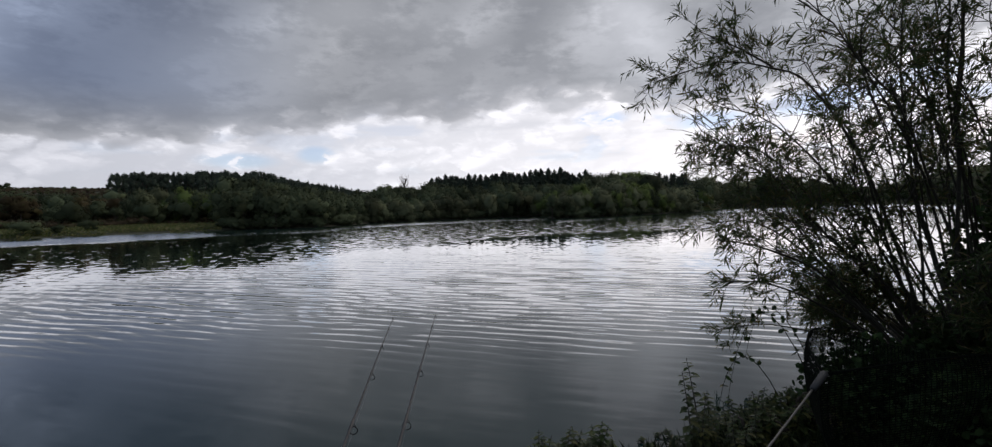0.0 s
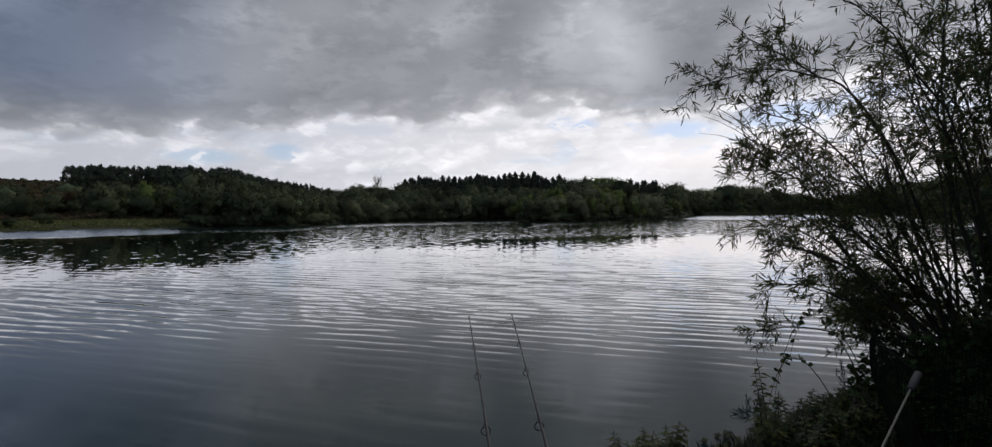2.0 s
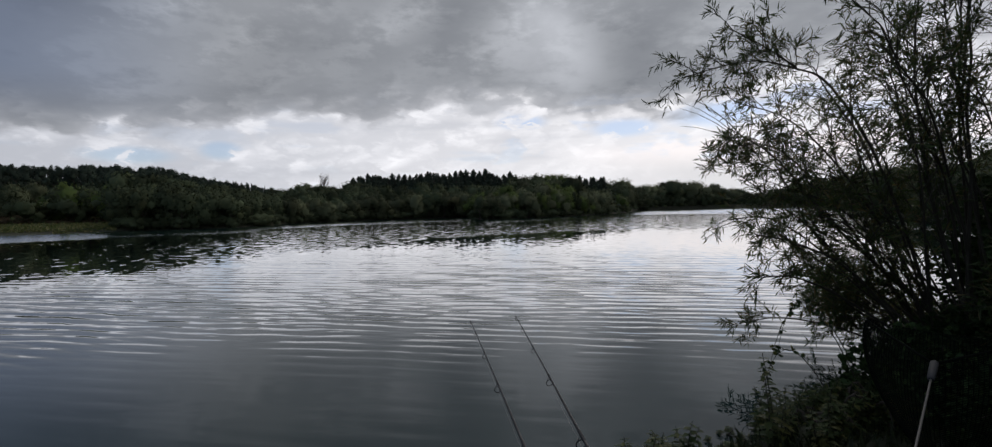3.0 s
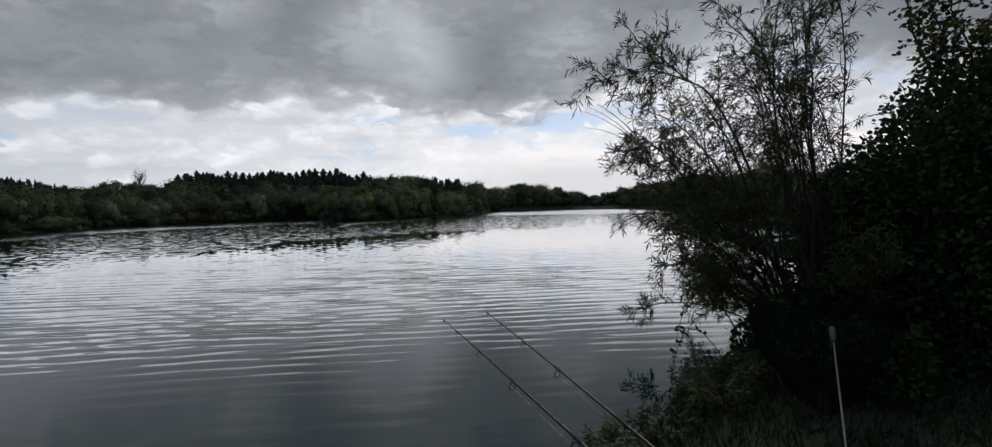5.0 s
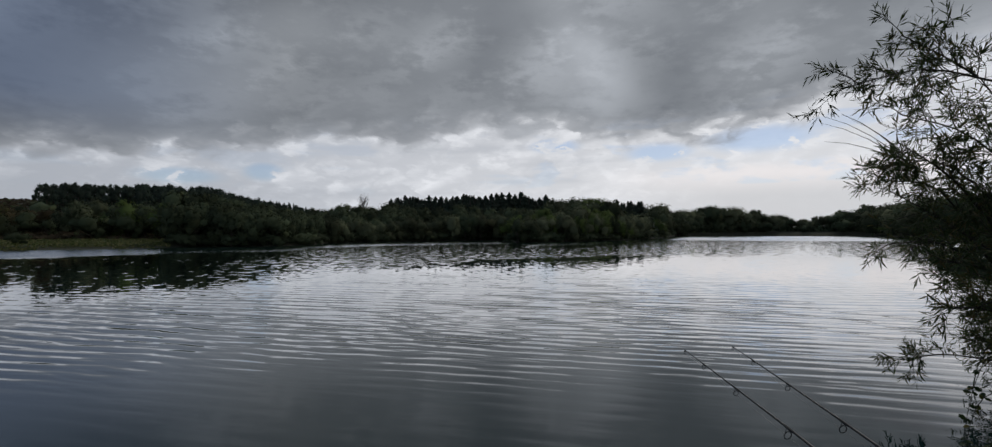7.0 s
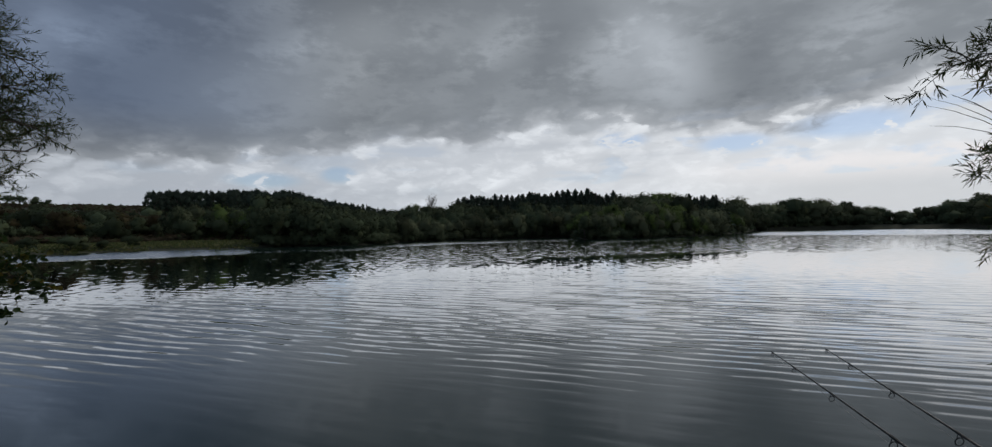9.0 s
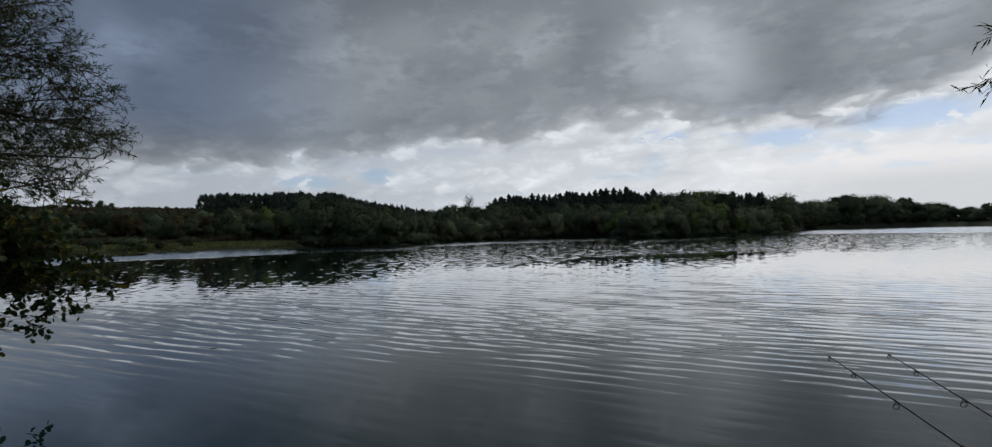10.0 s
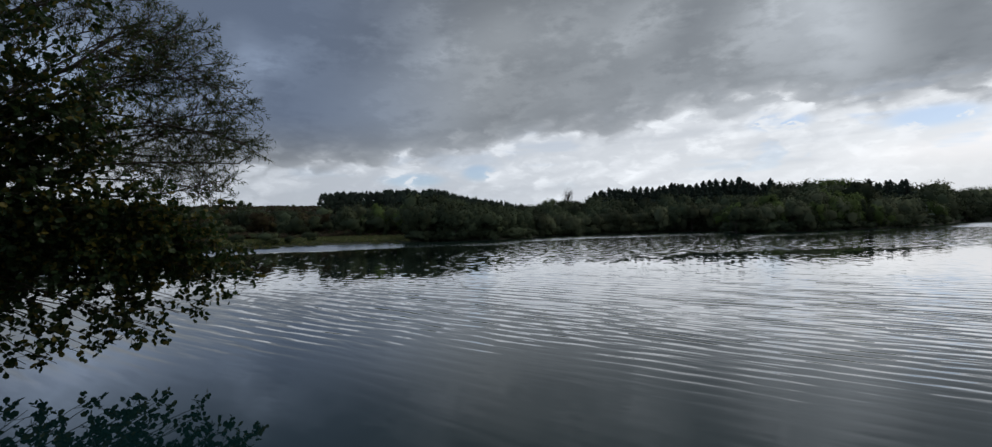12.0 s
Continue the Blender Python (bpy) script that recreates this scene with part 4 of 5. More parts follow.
def near_willow():
    tree = thing("willow_shrub", "many-stemmed willow with narrow leaves leaning over the water", "tree")
    foot = Vector((6.40, 3.40, 0.05))

    def stem(pts, r0, **kw):
        wood, leaves = Soup(), Soup()
        spread_bough(wood, leaves, pts, r0, 0.006, 6, size=0.118, slim=0.140, droop=0.10, **kw)
        limb = smooth(part("stem", wood.mesh(), TWIG, tree))
        if leaves.f:
            part("foliage", leaves.mesh(), WILLOW_LEAF, limb)

    def at_foot():
        return foot + Vector((random.uniform(-0.35, 0.35), random.uniform(-0.35, 0.35), 0))

    # the boughs that reach furthest over the lake
    stem(bent((at_foot(), (5.75, 3.95, 2.3), (5.29, 4.22, 3.32), (4.94, 4.40, 3.56), (4.52, 4.67, 3.68), (3.88, 4.98, 3.52)), 4), 0.022, start=0.58, boughlets=19, reach_out=0.62, twigs=6, twig_len=0.22, count=12)
    stem(bent(((4.98, 4.40, 3.57), (4.66, 4.52, 3.80), (4.25, 4.62, 4.00)), 4), 0.013, start=0.1, boughlets=12, reach_out=0.44, twigs=6, twig_len=0.20, count=11)
    stem(bent((at_foot(), (5.62, 4.35, 1.7), (5.0, 4.65, 2.55), (4.32, 4.72, 2.92)), 4), 0.026, start=0.48, boughlets=16, reach_out=0.62, twigs=6, twig_len=0.22, count=11)
    stem(bent((at_foot(), (5.7, 4.6, 1.5), (5.3, 4.95, 2.45), (4.60, 5.15, 2.58)), 4), 0.022, start=0.55, boughlets=11, reach_out=0.55, twigs=5, twig_len=0.20, count=11)
    stem(bent((at_foot(), (5.3, 3.95, 1.25), (4.65, 4.15, 1.62), (4.15, 4.18, 1.72)), 4), 0.022, start=0.55, boughlets=9, reach_out=0.42, twigs=5, twig_len=0.18, count=10)
    stem(bent((at_foot(), (5.4, 4.0, 0.9), (4.8, 4.2, 1.22), (4.30, 4.22, 1.28)), 4), 0.020, start=0.60, boughlets=8, reach_out=0.38, twigs=5, twig_len=0.18, count=10)
    stem(bent((at_foot(), (5.8, 4.3, 0.5), (5.3, 4.85, 0.62), (4.83, 5.08, 0.54)), 4), 0.016, start=0.70, boughlets=8, reach_out=0.32, twigs=5, twig_len=0.16, count=11)
    stem(bent((at_foot(), (5.7, 4.4, 1.3), (5.1, 4.8, 1.85), (4.50, 4.93, 1.86)), 4), 0.018, start=0.55, boughlets=8, reach_out=0.40, twigs=5, twig_len=0.18, count=9)
    stem(bent((at_foot(), (5.7, 4.1, 2.0), (5.1, 4.5, 2.95), (4.50, 4.82, 3.25)), 4), 0.020, start=0.45, boughlets=14, reach_out=0.60, twigs=6, twig_len=0.22, count=13)
    stem(bent((at_foot(), (5.65, 4.3, 1.8), (5.15, 4.7, 2.65), (4.72, 4.98, 2.80)), 4), 0.018, start=0.45, boughlets=12, reach_out=0.55, twigs=6, twig_len=0.20, count=12)
    # the fan of stems: how far it reaches grows with its steepness
    toward = math.degrees(math.atan2(1.6, -2.6))
    for k in range(56):
        el = 8.0 + 80.0 * ((k + random.random()) / 56) ** 0.78
        turn = radians(toward + random.gauss(0, 34) + (random.uniform(-110, 50) if el > 58 else 0.0))
        if el < 34:
            turn = radians(74 + random.gauss(0, 16))
        length = float(np.interp(el, (8, 25, 38, 52, 65, 90), (1.9, 2.1, 2.3, 3.5, 4.7, 5.6))) * random.uniform(0.62, 0.98)
        flat = length * math.cos(radians(el))
        root = at_foot()
        end = root + Vector((flat * math.cos(turn), flat * math.sin(turn), length * math.sin(radians(el))))
        pts = arc(root, end, Vector((0, 0, 0.10 * length)) + rnd_way() * (0.09 * length), 9)
        pts = [p + rnd_way() * (0.03 * (0 < i < 9)) for i, p in enumerate(pts)]
        low = el < 40
        stem(pts, random.uniform(0.012, 0.024), start=0.60 if low else 0.42, boughlets=12 if low else 14, reach_out=0.46 if low else 0.85, twigs=5, twig_len=0.20, count=11 if low else 10)
    # the bleached dead twigs that reach out below the top bough
    wood = Soup()
    for k in range(6):
        end = Vector((4.55, 5.62, 3.22)) + rnd_way() * 0.22
        wood.tube(arc(Vector((5.0, 4.95, 2.65)), end, Vector((0, 0, 0.09)), 4), [0.007, 0.005, 0.004, 0.003, 0.0015], 4)
    part("dead_twig", wood.mesh(), TWIG, tree, "bare dead twig")
    return tree


def right_alder():
    tree = thing("alder_tree", "dark leaning alder with round leaves beside the willow", "tree")
    base = (5.6, 1.6, 0.40)
    tips = [((5.25, 2.2, 4.4), (0.05, 0, 0.1), 0.035, 22), ((5.1, 1.9, 3.4), (0.1, 0, 0.2), 0.03, 22), ((4.9, 1.7, 3.9), (0.1, 0, 0.25), 0.03, 26), ((4.6, 1.5, 3.3), (0.1, 0, 0.3), 0.03, 26), ((4.8, 1.3, 4.3), (0.1, 0, 0.3), 0.03, 28), ((5.0, 2.0, 2.85), (0, 0, 0.12), 0.022, 12), ((4.7, 1.1, 3.7), (0, 0, 0.2), 0.03, 28)]
    tips += [((random.uniform(4.7, 5.5), random.uniform(1.0, 2.3), random.uniform(3.0, 4.6)), (0.1, 0, 0.2), 0.022, 26) for _ in range(9)]
    grown(tree, "limb", [(base, t, bow, r, n) for t, bow, r, n in tips], BARK, ALDER_LEAF, twig_len=0.5, leaf="disc", size=0.046, gap=0.026, droop=0.05, spread=0.9, start=0.45)


def leaf_mound(name, label, category, centre, radii, count, leaf, size, mat, twigs=26):
    """A dense bush: woody stems inside, leaves thickest near its skin."""
    bush = thing(name, label, category)
    wood, leaves = Soup(), Soup()
    c = Vector(centre)
    foot = Vector((c.x, c.y, floor_at(c.x, c.y) - 0.05))
    for _ in range(twigs):
        w = rnd_way(0.5)
        end = c + Vector((w.x * radii[0], w.y * radii[1], w.z * radii[2])) * 0.9
        wood.tube(arc(foot + rnd_way() * 0.12, end, Vector((0, 0, 0.1)), 4), [0.014, 0.011, 0.008, 0.005, 0.002], 5)
    for _ in range(count):
        w = rnd_way(0.25)
        lump = 1.0 + 0.28 * noise.noise(Vector((w.x * 2.3 + c.x, w.y * 2.3 + c.y, w.z * 2.3)))
        s = random.uniform(0.40, 1.02) * lump
        p = c + Vector((w.x * radii[0], w.y * radii[1], w.z * radii[2])) * s
        if p.z < floor_at(p.x, p.y) - 0.1:
            continue
        way = (w + rnd_way() * 0.9 + Vector((0, 0, -0.2))).normalized()
        big = size * random.uniform(0.6, 1.3)
        if leaf == "disc":
            leaves.disc(p, way, rnd_way(0.8), big, big * 0.85)
        else:
            leaves.blade(p, way, rnd_way(0.8), big, big * 0.3, 0.2)
    part("wood", wood.mesh(), BARK, bush)
    part("foliage", leaves.mesh(), mat, bush)
    return bush


random.seed(13)
near_willow()
_first = len(MADE)
random.seed(14)
right_alder()
leaf_mound("bank_bush", "low leafy green bush on the bank edge", "bush", (2.58, 2.34, 0.58), (0.20, 0.26, 0.16), 2600, "blade", 0.050, WEED_LEAF)
leaf_mound("bank_bush", "low olive green bush on the bank edge", "bush", (2.95, 2.38, 0.64), (0.34, 0.32, 0.24), 3600, "blade", 0.050, WEED_LEAF)
leaf_mound("hedge_bush", "dense dark bush that holds the landing net", "bush", (3.30, 1.75, 0.72), (0.40, 0.32, 0.46), 7000, "disc", 0.040, HEDGE_LEAF)
leaf_mound("bank_bush", "low dark leafy bush at the willow's foot", "bush", (3.40, 2.35, 0.70), (0.50, 0.40, 0.48), 9000, "disc", 0.038, HEDGE_LEAF)
leaf_mound("hedge_bush", "dense dark green bush on the near bank", "bush", (4.85, 1.50, 1.62), (1.15, 1.0, 1.45), 42000, "disc", 0.042, HEDGE_LEAF)
leaf_mound("hedge_bush", "dense dark green bush under the willow", "bush", (4.55, 2.15, 1.00), (0.65, 0.55, 0.75), 14000, "disc", 0.042, HEDGE_LEAF)
leaf_mound("hedge_bush", "dense dark leafy bush among the willow stems", "bush", (4.10, 2.40, 0.80), (0.50, 0.42, 0.45), 7000, "disc", 0.040, HEDGE_LEAF)
leaf_mound("hedge_bush", "tall dense dark green bush beside the alder", "bush", (5.25, 1.0, 2.0), (0.9, 0.8, 1.2), 19000, "disc", 0.044, HEDGE_LEAF)
leaf_mound("hedge_bush", "rounded dark green bush behind the willow stems", "bush", (4.84, 2.32, 1.40), (0.66, 0.62, 0.98), 15000, "disc", 0.042, HEDGE_LEAF)
_second = len(MADE)


def left_trees():
    willow = thing("willow_tree", "spreading willow with fine leaves at the lake bank", "tree")
    fork = Vector((-11.9, 6.44, 2.4))
    wood = Soup()
    wood.tube(arc(Vector((-12.3, 5.94, land(-12.3, 5.94) - 0.1)), fork, Vector((0.1, 0, 0)), 4), [0.22, 0.2, 0.18, 0.16, 0.13], 10)
    smooth(part("trunk", wood.mesh(), BARK, willow))

    def limb(pts, r0, mat, leaf_parts, **kw):
        wood, leaves = Soup(), Soup()
        spread_bough(wood, leaves, pts, r0, 0.010, 6, **kw)
        ob = smooth(part("limb", wood.mesh(), BARK, leaf_parts))
        part("foliage", leaves.mesh(), mat, ob)

    # five main limbs; the boughs leave them at odd places, and the crown is widest low down
    mains = []
    for z in (3.0, 3.7, 4.5, 5.3, 6.2):
        knee = fork.lerp(Vector((-8.6, 8.0, z)), 0.5) + Vector((0, 0, 0.3)) + rnd_way() * 0.4
        line = bent((fork, knee, (-8.4 + random.uniform(-0.4, 0.3), 8.0 + random.uniform(-0.4, 0.4), z)), 6)
        mains.append(line)
        limb(line, 0.075, WILLOW_LEAF, willow, start=0.45, boughlets=8, reach_out=1.0, twigs=6, twig_len=0.34, count=14, size=0.110, slim=0.150, droop=0.03)
    for k in range(25):
        z = 2.72 + 4.1 * ((k + random.random()) / 25)
        out = float(np.interp(z, (2.7, 3.2, 3.9, 4.5, 5.1, 5.8, 6.8), (0.92, 0.99, 0.97, 0.94, 0.90, 0.84, 0.70))) * random.uniform(0.76, 1.0)
        end = fork.lerp(Vector((-6.5, 9.25, z)), out) + Vector((random.uniform(-0.7, 0.1), random.uniform(-0.1, 0.9), 0))
        end.z = z
        line = min(mains, key=lambda m: abs(m[-1].z - z + random.uniform(-0.7, 0.7)))
        root = line[random.randint(5, len(line) - 2)]
        knee = root.lerp(end, 0.5) + Vector((0, 0, random.uniform(-0.15, 0.35))) + rnd_way() * 0.22
        limb(bent((root, knee, end), 5), random.uniform(0.018, 0.032), WILLOW_LEAF, willow, start=0.25, boughlets=13, reach_out=0.95, twigs=8, twig_len=0.34, count=16, size=0.110, slim=0.150, droop=0.03, upward=0.35)

    alder = thing("alder_tree", "dark alder with round leaves drooping over the lake", "tree")
    fork = Vector((-11.6, 5.1, 1.7))
    wood = Soup()
    wood.tube(arc(Vector((-11.8, 4.8, land(-11.8, 4.8) - 0.1)), fork, Vector((0.05, 0, 0)), 4), [0.19, 0.18, 0.16, 0.14, 0.12], 10)
    smooth(part("trunk", wood.mesh(), BARK, alder))
    # how far towards the open lake the crown reaches at each height
    tips = []
    for k in range(84):
        z = 0.30 + 5.3 * ((k + random.random()) / 54) ** 1.7 if k < 54 else random.uniform(1.25, 2.35) if k < 68 else random.uniform(2.2, 4.4)
        out = float(np.interp(z, (0.2, 0.4, 0.6, 0.85, 1.3, 1.7, 2.3, 2.8, 3.5, 4.4, 6.0), (0.50, 0.68, 0.80, 0.90, 1.0, 0.96, 0.86, 0.76, 0.68, 0.68, 0.62)))
        share = out * random.uniform(0.66, 1.0) if k % 3 else out * random.uniform(0.92, 1.0)
        end = Vector((-10.4, 4.6, z)).lerp(Vector((-6.15, 8.4, z)), share) + Vector((random.uniform(-0.3, 0.1), random.uniform(-0.1, 0.3), 0))
        tips.append((tuple(fork), tuple(end), (0, 0, 0.42 if z < 1.6 else random.uniform(-0.3, 0.6)), 0.034, 12 if z < 1.0 else 26 if z < 2.4 else 15))
    grown(alder, "limb", tips, BARK, ALDER_LEAF, twig_len=0.66, leaf="disc", size=0.090, gap=0.036, droop=0.06, spread=1.15, start=0.42)


random.seed(15)
left_trees()
_third = len(MADE)

# ---------------------------------------------------------------- tackle on the bank


def fishing_rod(tip, way_back, group):
    """A two-piece carp rod along the way from its tip back to its butt."""
    rod = thing("fishing_rod", "slim black carbon fishing rod pointing over the lake", "fishing rod", group)
    tip, back = Vector(tip), Vector(way_back).normalized()
    whole = 2.5

    def at(d):
        # a slight sag towards the tip
        return tip + back * d + Vector((0, 0, -0.02 * max(0.0, 1 - d / 1.2) ** 2))

    blank = Soup()
    ds = [0.0, 0.15, 0.36, 0.62, 0.98, 1.45, 1.7, 1.9]
    blank.tube([at(d) for d in ds], [0.0016 + 0.0034 * d for d in ds], 8)
    smooth(part("blank", blank.mesh(), CARBON, rod))
    grip = Soup()
    grip.tube([at(d) for d in (1.88, 1.90, 2.46, whole)], [0.010, 0.013, 0.013, 0.011], 10)
    smooth(part("handle", grip.mesh(), GRIP, rod))
    line_pts = []
    side = back.cross(Vector((0, 0, 1))).normalized()
    down = side.cross(back).normalized()
    if down.z > 0:
        down = -down
    for d, r in ((0.004, 0.0055), (0.15, 0.0075), (0.36, 0.0095), (0.62, 0.0125), (0.98, 0.016), (1.45, 0.021)):
        soup = Soup()
        p = at(d)
        blank_r = 0.0016 + 0.0034 * d
        centre = p + down * (blank_r + r * 1.55)
        loop = [centre + (side * math.cos(a) + down * math.sin(a)) * r for a in [2 * math.pi * k / 16 for k in range(17)]]
        soup.tube(loop, [max(0.0011, r * 0.12)] * 17, 6)
        for s in (-1, 1):
            soup.tube([p - back * (r * 0.6), centre + side * (s * r * 0.75) - down * (r * 0.65)], [0.0011, 0.0011], 5)
        soup.tube([p + back * (r * 1.3), centre - down * r], [0.0011, 0.0011], 5)
        whip = [p - back * (r * 1.4), p + back * (r * 1.6)]
        soup.tube(whip, [blank_r + 0.0008] * 2, 8)
        part("guide_ring", soup.mesh(), RING_STEEL, rod)
        line_pts.append(centre + down * (r * 0.2))
    thread = Soup()
    thread.tube(line_pts + [at(1.85) + down * 0.035], [0.0004] * 7, 4)
    part("line", thread.mesh(), LINE, rod, "thin clear fishing line")
    reel = Soup()
    seat = at(1.96)
    reel.tube([seat + down * 0.012, seat + down * 0.075], [0.008, 0.012], 8)
    spool = seat + down * 0.085
    reel.tube([spool - back * 0.05, spool - back * 0.048, spool - back * 0.005, spool + back * 0.0, spool + back * 0.05], [0.022, 0.029, 0.026, 0.03, 0.02], 16)
    reel.tube([spool + back * 0.03, spool + back * 0.03 + side * 0.06, spool + back * 0.03 + side * 0.065 + down * 0.05], [0.006, 0.005, 0.006], 6)
    smooth(part("reel", reel.mesh(), GRIP, rod))
    # two rests that carry the rod
    for d in (1.6, 2.4):
        rest = thing("bank_stick", "steel bank stick with a black rest under a rod", "rod rest", "bank sticks under the rods")
        p = at(d)
        foot = Vector((p.x, p.y, floor_at(p.x, p.y) - 0.15))
        pole = Soup()
        pole.tube([foot, Vector((p.x, p.y, p.z - 0.05))], [0.006, 0.006], 8)
        smooth(part("pole", pole.mesh(), STEEL, rest))
        fork = Soup()
        r = 0.0016 + 0.0034 * min(d, 3.0) + (0.006 if d > 1.9 else 0.0)
        cup = [p + side * (0.022 * math.sin(a)) + Vector((0, 0, -r - 0.024 * math.cos(a) + 0.021)) for a in [-1.5 + 0.3 * k for k in range(11)]]
        fork.tube(cup, [0.003] * 11, 6)
        fork.tube([Vector((p.x, p.y, p.z - 0.055)), Vector((p.x, p.y, p.z - r - 0.002))], [0.007, 0.004], 8)
        smooth(part("rest_head", fork.mesh(), GRIP, rest))
    return rod


fishing_rod((0.48, 2.58, 1.50), (-0.12, -0.95, -0.18), "fishing rods on the bank")
fishing_rod((0.71, 2.56, 1.505), (-0.165, -0.955, -0.185), "fishing rods on the bank")


def landing_net():
    net = thing("landing_net", "landing net with pale pole and dark mesh on the bank", "landing net")
    block = Vector((2.30, 1.66, 1.295))
    way = Vector((-0.445, -0.190, -0.20)).normalized()        # down the pole
    butt = block + way * ((block.z - 0.70) / -way.z)
    pole = Soup()
    pole.tube([butt, block.lerp(butt, 0.5), block + way * 0.05], [0.0048, 0.0045, 0.0040], 10)
    smooth(part("pole", pole.mesh(), PALE_POLE, net, "slim pale grey pole"))
    head = Soup()
    head.tube([block + way * 0.075, block + way * 0.07, block + way * 0.03, block - way * 0.045, block - way * 0.05], [0.008, 0.013, 0.015, 0.016, 0.013], 10)
    smooth(part("spreader_block", head.mesh(), GREY_BLOCK, net, "grey spreader block"))
    side = way.cross(Vector((0, 0, 1))).normalized()
    up = side.cross(way).normalized()
    if up.z < 0:
        up = -up
    ends = []
    arms = []
    for s in (-1, 1):
        end = Vector((3.15, 2.50, 1.27)) if s < 0 else Vector((3.45, 1.72, 1.30))
        apart = (end - block).cross(Vector((0, 0, s))).normalized()
        pts = arc(block - way * 0.04, end, apart * 0.08 + Vector((0, 0, 0.05)), 8)
        arm = Soup()
        arm.tube(pts, [0.006 - 0.0004 * k for k in range(9)], 8)
        smooth(part("arm", arm.mesh(), NETTING, net))
        ends.append(end)
        arms.append(pts)
    cord = Soup()
    rim = arc(ends[0], ends[1], Vector((0, 0, -0.05)), 10)
    cord.tube(rim, [0.002] * 11, 5)
    part("cord", cord.mesh(), NETTING, net)
    # the mesh bag: threads between the rim and a sagging bottom
    mesh = Soup()
    ring = arms[0] + rim[1:-1] + list(reversed(arms[1]))
    low = sum(ring, Vector()) / len(ring) + Vector((0, 0, -0.50))
    rows = 14
    grid = []
    for i in range(rows + 1):
        s = i / rows
        bulge = 0.22 * math.sin(math.pi * s)
        grid.append([p.lerp(low, s ** 1.6) + Vector(((p.x - low.x) * bulge, (p.y - low.y) * bulge, -0.30 * math.sin(math.pi * s * 0.5))) for p in ring])
    for i in range(rows):
        k = len(ring)
        for j in range(k):
            a, b, c, d = grid[i][j], grid[i][(j + 1) % k], grid[i + 1][(j + 1) % k], grid[i + 1][j]
            for u in (0.0, 0.2, 0.4, 0.6, 0.8):
                mesh.tube([a.lerp(b, u), d.lerp(c, u)], [0.0017, 0.0017], 3)
                mesh.tube([a.lerp(d, u), b.lerp(c, u)], [0.0017, 0.0017], 3)
    part("net_bag", mesh.mesh(), NETTING, net, "dark fine net bag")


landing_net()

# ---------------------------------------------------------------- weeds and grass of the near bank


def nettle(tall, pairs, label):
    """A weed with paired leaves up a thin stem, standing at the origin."""
    weed = thing("weed", label, "plant", "weeds on the bank edge")
    stem, leaves = Soup(), Soup()
    lean = Vector((random.uniform(-0.1, 0.1), random.uniform(-0.1, 0.1), 0)) * tall
    pts = arc(Vector((0, 0, -0.03)), Vector((0, 0, tall)) + lean, lean * -0.4, 6)
    stem.tube(pts, [0.0045 - 0.0005 * k for k in range(7)], 5)
    for k in range(pairs):
        s = 0.12 + 0.88 * k / pairs
        j = min(int(s * 6), 5)
        p = pts[j].lerp(pts[j + 1], s * 6 - j)
        a = k * 1.57 + random.uniform(-0.4, 0.4)
        for b in (a, a + math.pi):
            way = Vector((math.cos(b), math.sin(b), random.uniform(-0.3, 0.25))).normalized()
            size = random.uniform(0.045, 0.095) * (1.15 - 0.65 * s)
            leaves.blade(p, way, Vector((0, 0, 1)), size, size * 0.5, 0.25)
            if s > 0.45:
                leaves.blade(p, (way + rnd_way() * 0.7).normalized(), Vector((0, 0, 1)), size * 0.6, size * 0.3, 0.25)
    part("stem", stem.mesh(), TWIG, weed)
    part("leaves", leaves.mesh(), WEED_LEAF, weed)
    return weed


def weeds():
    kinds = [nettle(0.70, 17, "tall leafy green weed with small drooping leaves"), nettle(0.50, 15, "leafy green weed on the bank edge"), nettle(0.36, 13, "short leafy green weed on the bank edge")]
    spots = [[], [], []]
    for x, y, k, s in ((2.09, 2.30, 0, 1.10), (2.16, 2.33, 0, 1.22), (2.12, 2.26, 0, 0.85), (2.18, 2.28, 0, 0.8)):
        spots[k].append((x, y, s))
    for _ in range(120):
        x = random.uniform(0.92, 1.62)
        spots[random.choice((1, 2, 2))].append((x, near_edge(x) - random.uniform(0.02, 0.40), random.uniform(0.75, 1.15)))
    for _ in range(34):
        x = random.uniform(1.62, 2.2)
        spots[2].append((x, near_edge(x) - random.uniform(0.02, 0.5), random.uniform(0.5, 0.9)))
    for _ in range(60):
        x = random.uniform(2.2, 2.95)
        spots[random.choice((1, 1, 2))].append((x, near_edge(x) - random.uniform(0.1, 0.65), random.uniform(0.75, 1.15)))
    for _ in range(40):
        x = random.uniform(2.6, 3.5)
        spots[2].append((x, near_edge(x) - random.uniform(0.0, 0.7), random.uniform(0.7, 1.1)))
    for kind, places, low in zip(kinds, spots, (0.61, 0.46, 0.30)):
        ms = [Matrix.LocRotScale((x, y, floor_at(x, y) - 0.02), Euler((random.uniform(-0.15, 0.15), random.uniform(-0.15, 0.15), random.uniform(0, 6.28))), (s, s, s * low)) for x, y, s in places]
        for m in ms[1:]:
            MADE.append(copy_thing(kind, m))
        kind.matrix_basis = ms[0]


def near_edge(x):
    """The water's edge before the near bank, in the size it is drawn at."""
    return float(np.interp(x, (0.0, 0.5, 0.9, 1.12, 1.5, 2.2, 3.2, 4.5), (1.25, 1.45, 1.9, 2.38, 2.58, 2.75, 2.95, 2.9)))


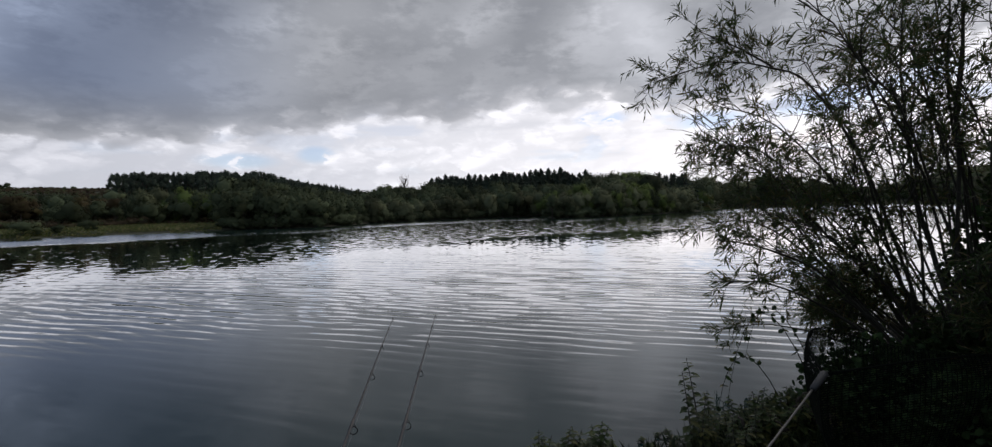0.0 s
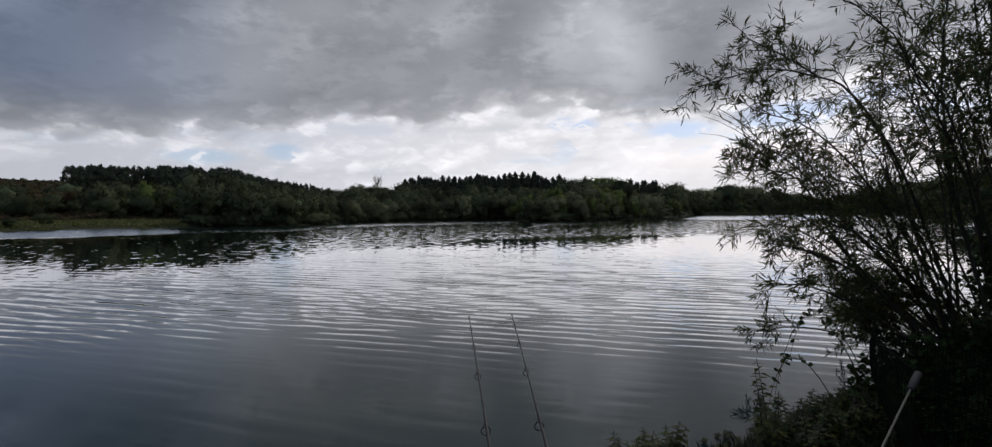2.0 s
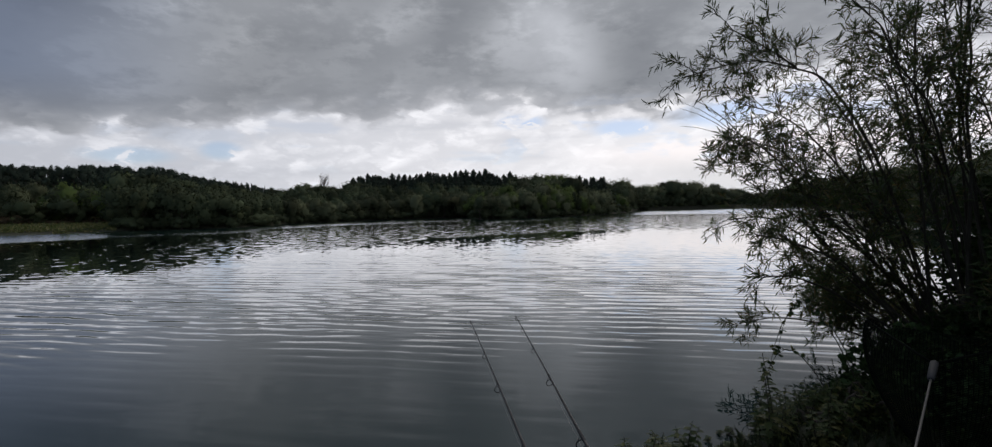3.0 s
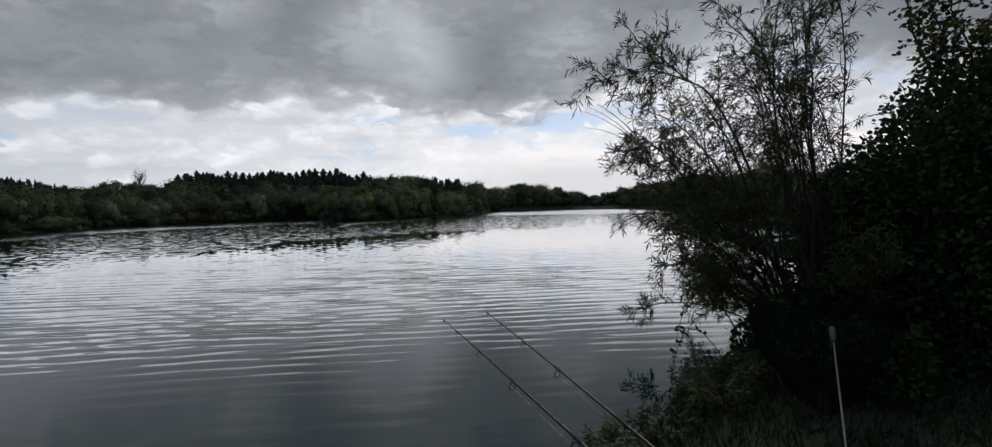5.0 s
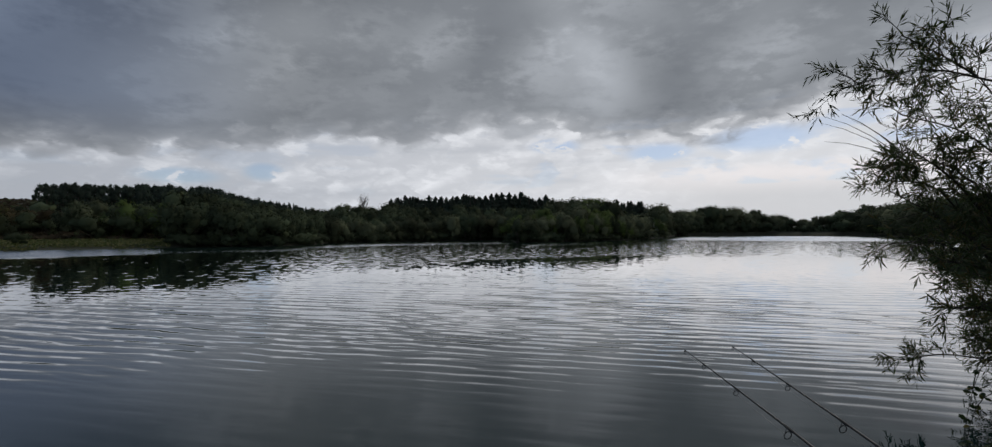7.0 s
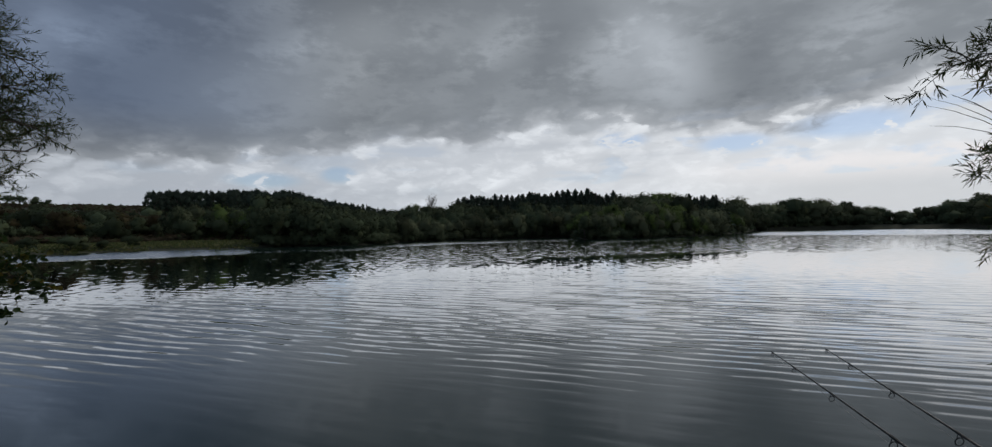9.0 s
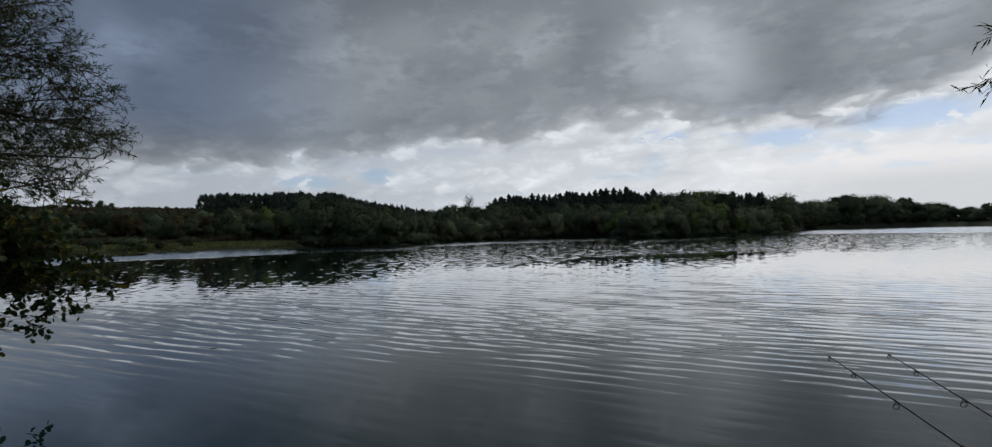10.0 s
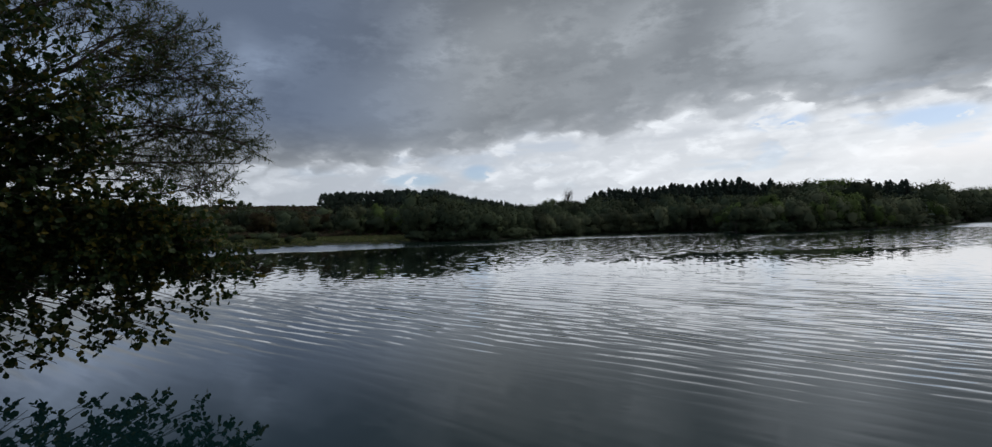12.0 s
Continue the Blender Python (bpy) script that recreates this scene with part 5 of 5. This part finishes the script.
def brambles():
    for root, end, bow in (((3.1, 2.45), (2.75, 2.95, 0.55), (0, 0.1, 0.7)), ((3.2, 2.5), (2.95, 3.0, 0.95), (0, 0.1, 0.5)), ((2.9, 2.5), (2.6, 2.85, 0.5), (0, 0.1, 0.45))):
        cane = thing("bramble_cane", "thin arching bramble cane with a few leaves", "plant", "bramble canes at the water")
        wood, leaves = Soup(), Soup()
        pts = arc(Vector((*root, floor_at(*root) - 0.03)), Vector(end), Vector(bow), 10)
        wood.tube(pts, [0.004 - 0.00025 * k for k in range(11)], 5)
        for p in pts[3:]:
            for _ in range(3):
                leaves.disc(p, rnd_way(-0.2), rnd_way(1), random.uniform(0.03, 0.05), 0.03)
        part("cane", wood.mesh(), TWIG, cane)
        part("leaves", leaves.mesh(), ALDER_LEAF, cane)
    ringlet = thing("twig_loop", "dark looped bramble tendril at the bank edge", "plant")
    soup = Soup()
    c = Vector((2.03, 2.50, 0.70))
    pts = [c + Vector((0.035 * math.cos(a), 0.01 * math.sin(a * 2), 0.024 * math.sin(a))) for a in [0.42 * k for k in range(16)]]
    soup.tube([Vector((2.08, 2.35, floor_at(2.08, 2.35) - 0.02)), Vector((2.06, 2.44, 0.68))] + pts, [0.003] * 18, 5)
    part("stem", soup.mesh(), TWIG, ringlet)


def bank_grass():
    soup = Soup()
    for k in range(19000):
        thick = k % 5 > 1
        x, y = (random.uniform(1.2, 7.0), random.uniform(0.2, 3.9)) if thick else (random.uniform(-9, 9), random.uniform(-3.5, 4.4))
        if shore_at(x, y) < 0.03:
            continue
        p = Vector((x, y, land(x, y) - 0.01))
        tall = random.uniform(0.05, 0.20) if thick else random.uniform(0.06, 0.2)
        soup.blade(p, Vector((random.gauss(0, 0.4), random.gauss(0, 0.4), 1)).normalized(), rnd_way(), tall, random.uniform(0.008, 0.022) if thick else random.uniform(0.006, 0.012), random.uniform(0.1, 0.6))
    tagged(part("bank_grass", soup.mesh(), BANK_GRASS, None), "rough dull green grass on the near bank", "grass", kind="stuff")


random.seed(16)
weeds()
brambles()
for ob in MADE[_first:_second] + MADE[_third:]:
    ob.matrix_basis = NEAR @ ob.matrix_basis
random.seed(17)
bank_grass()
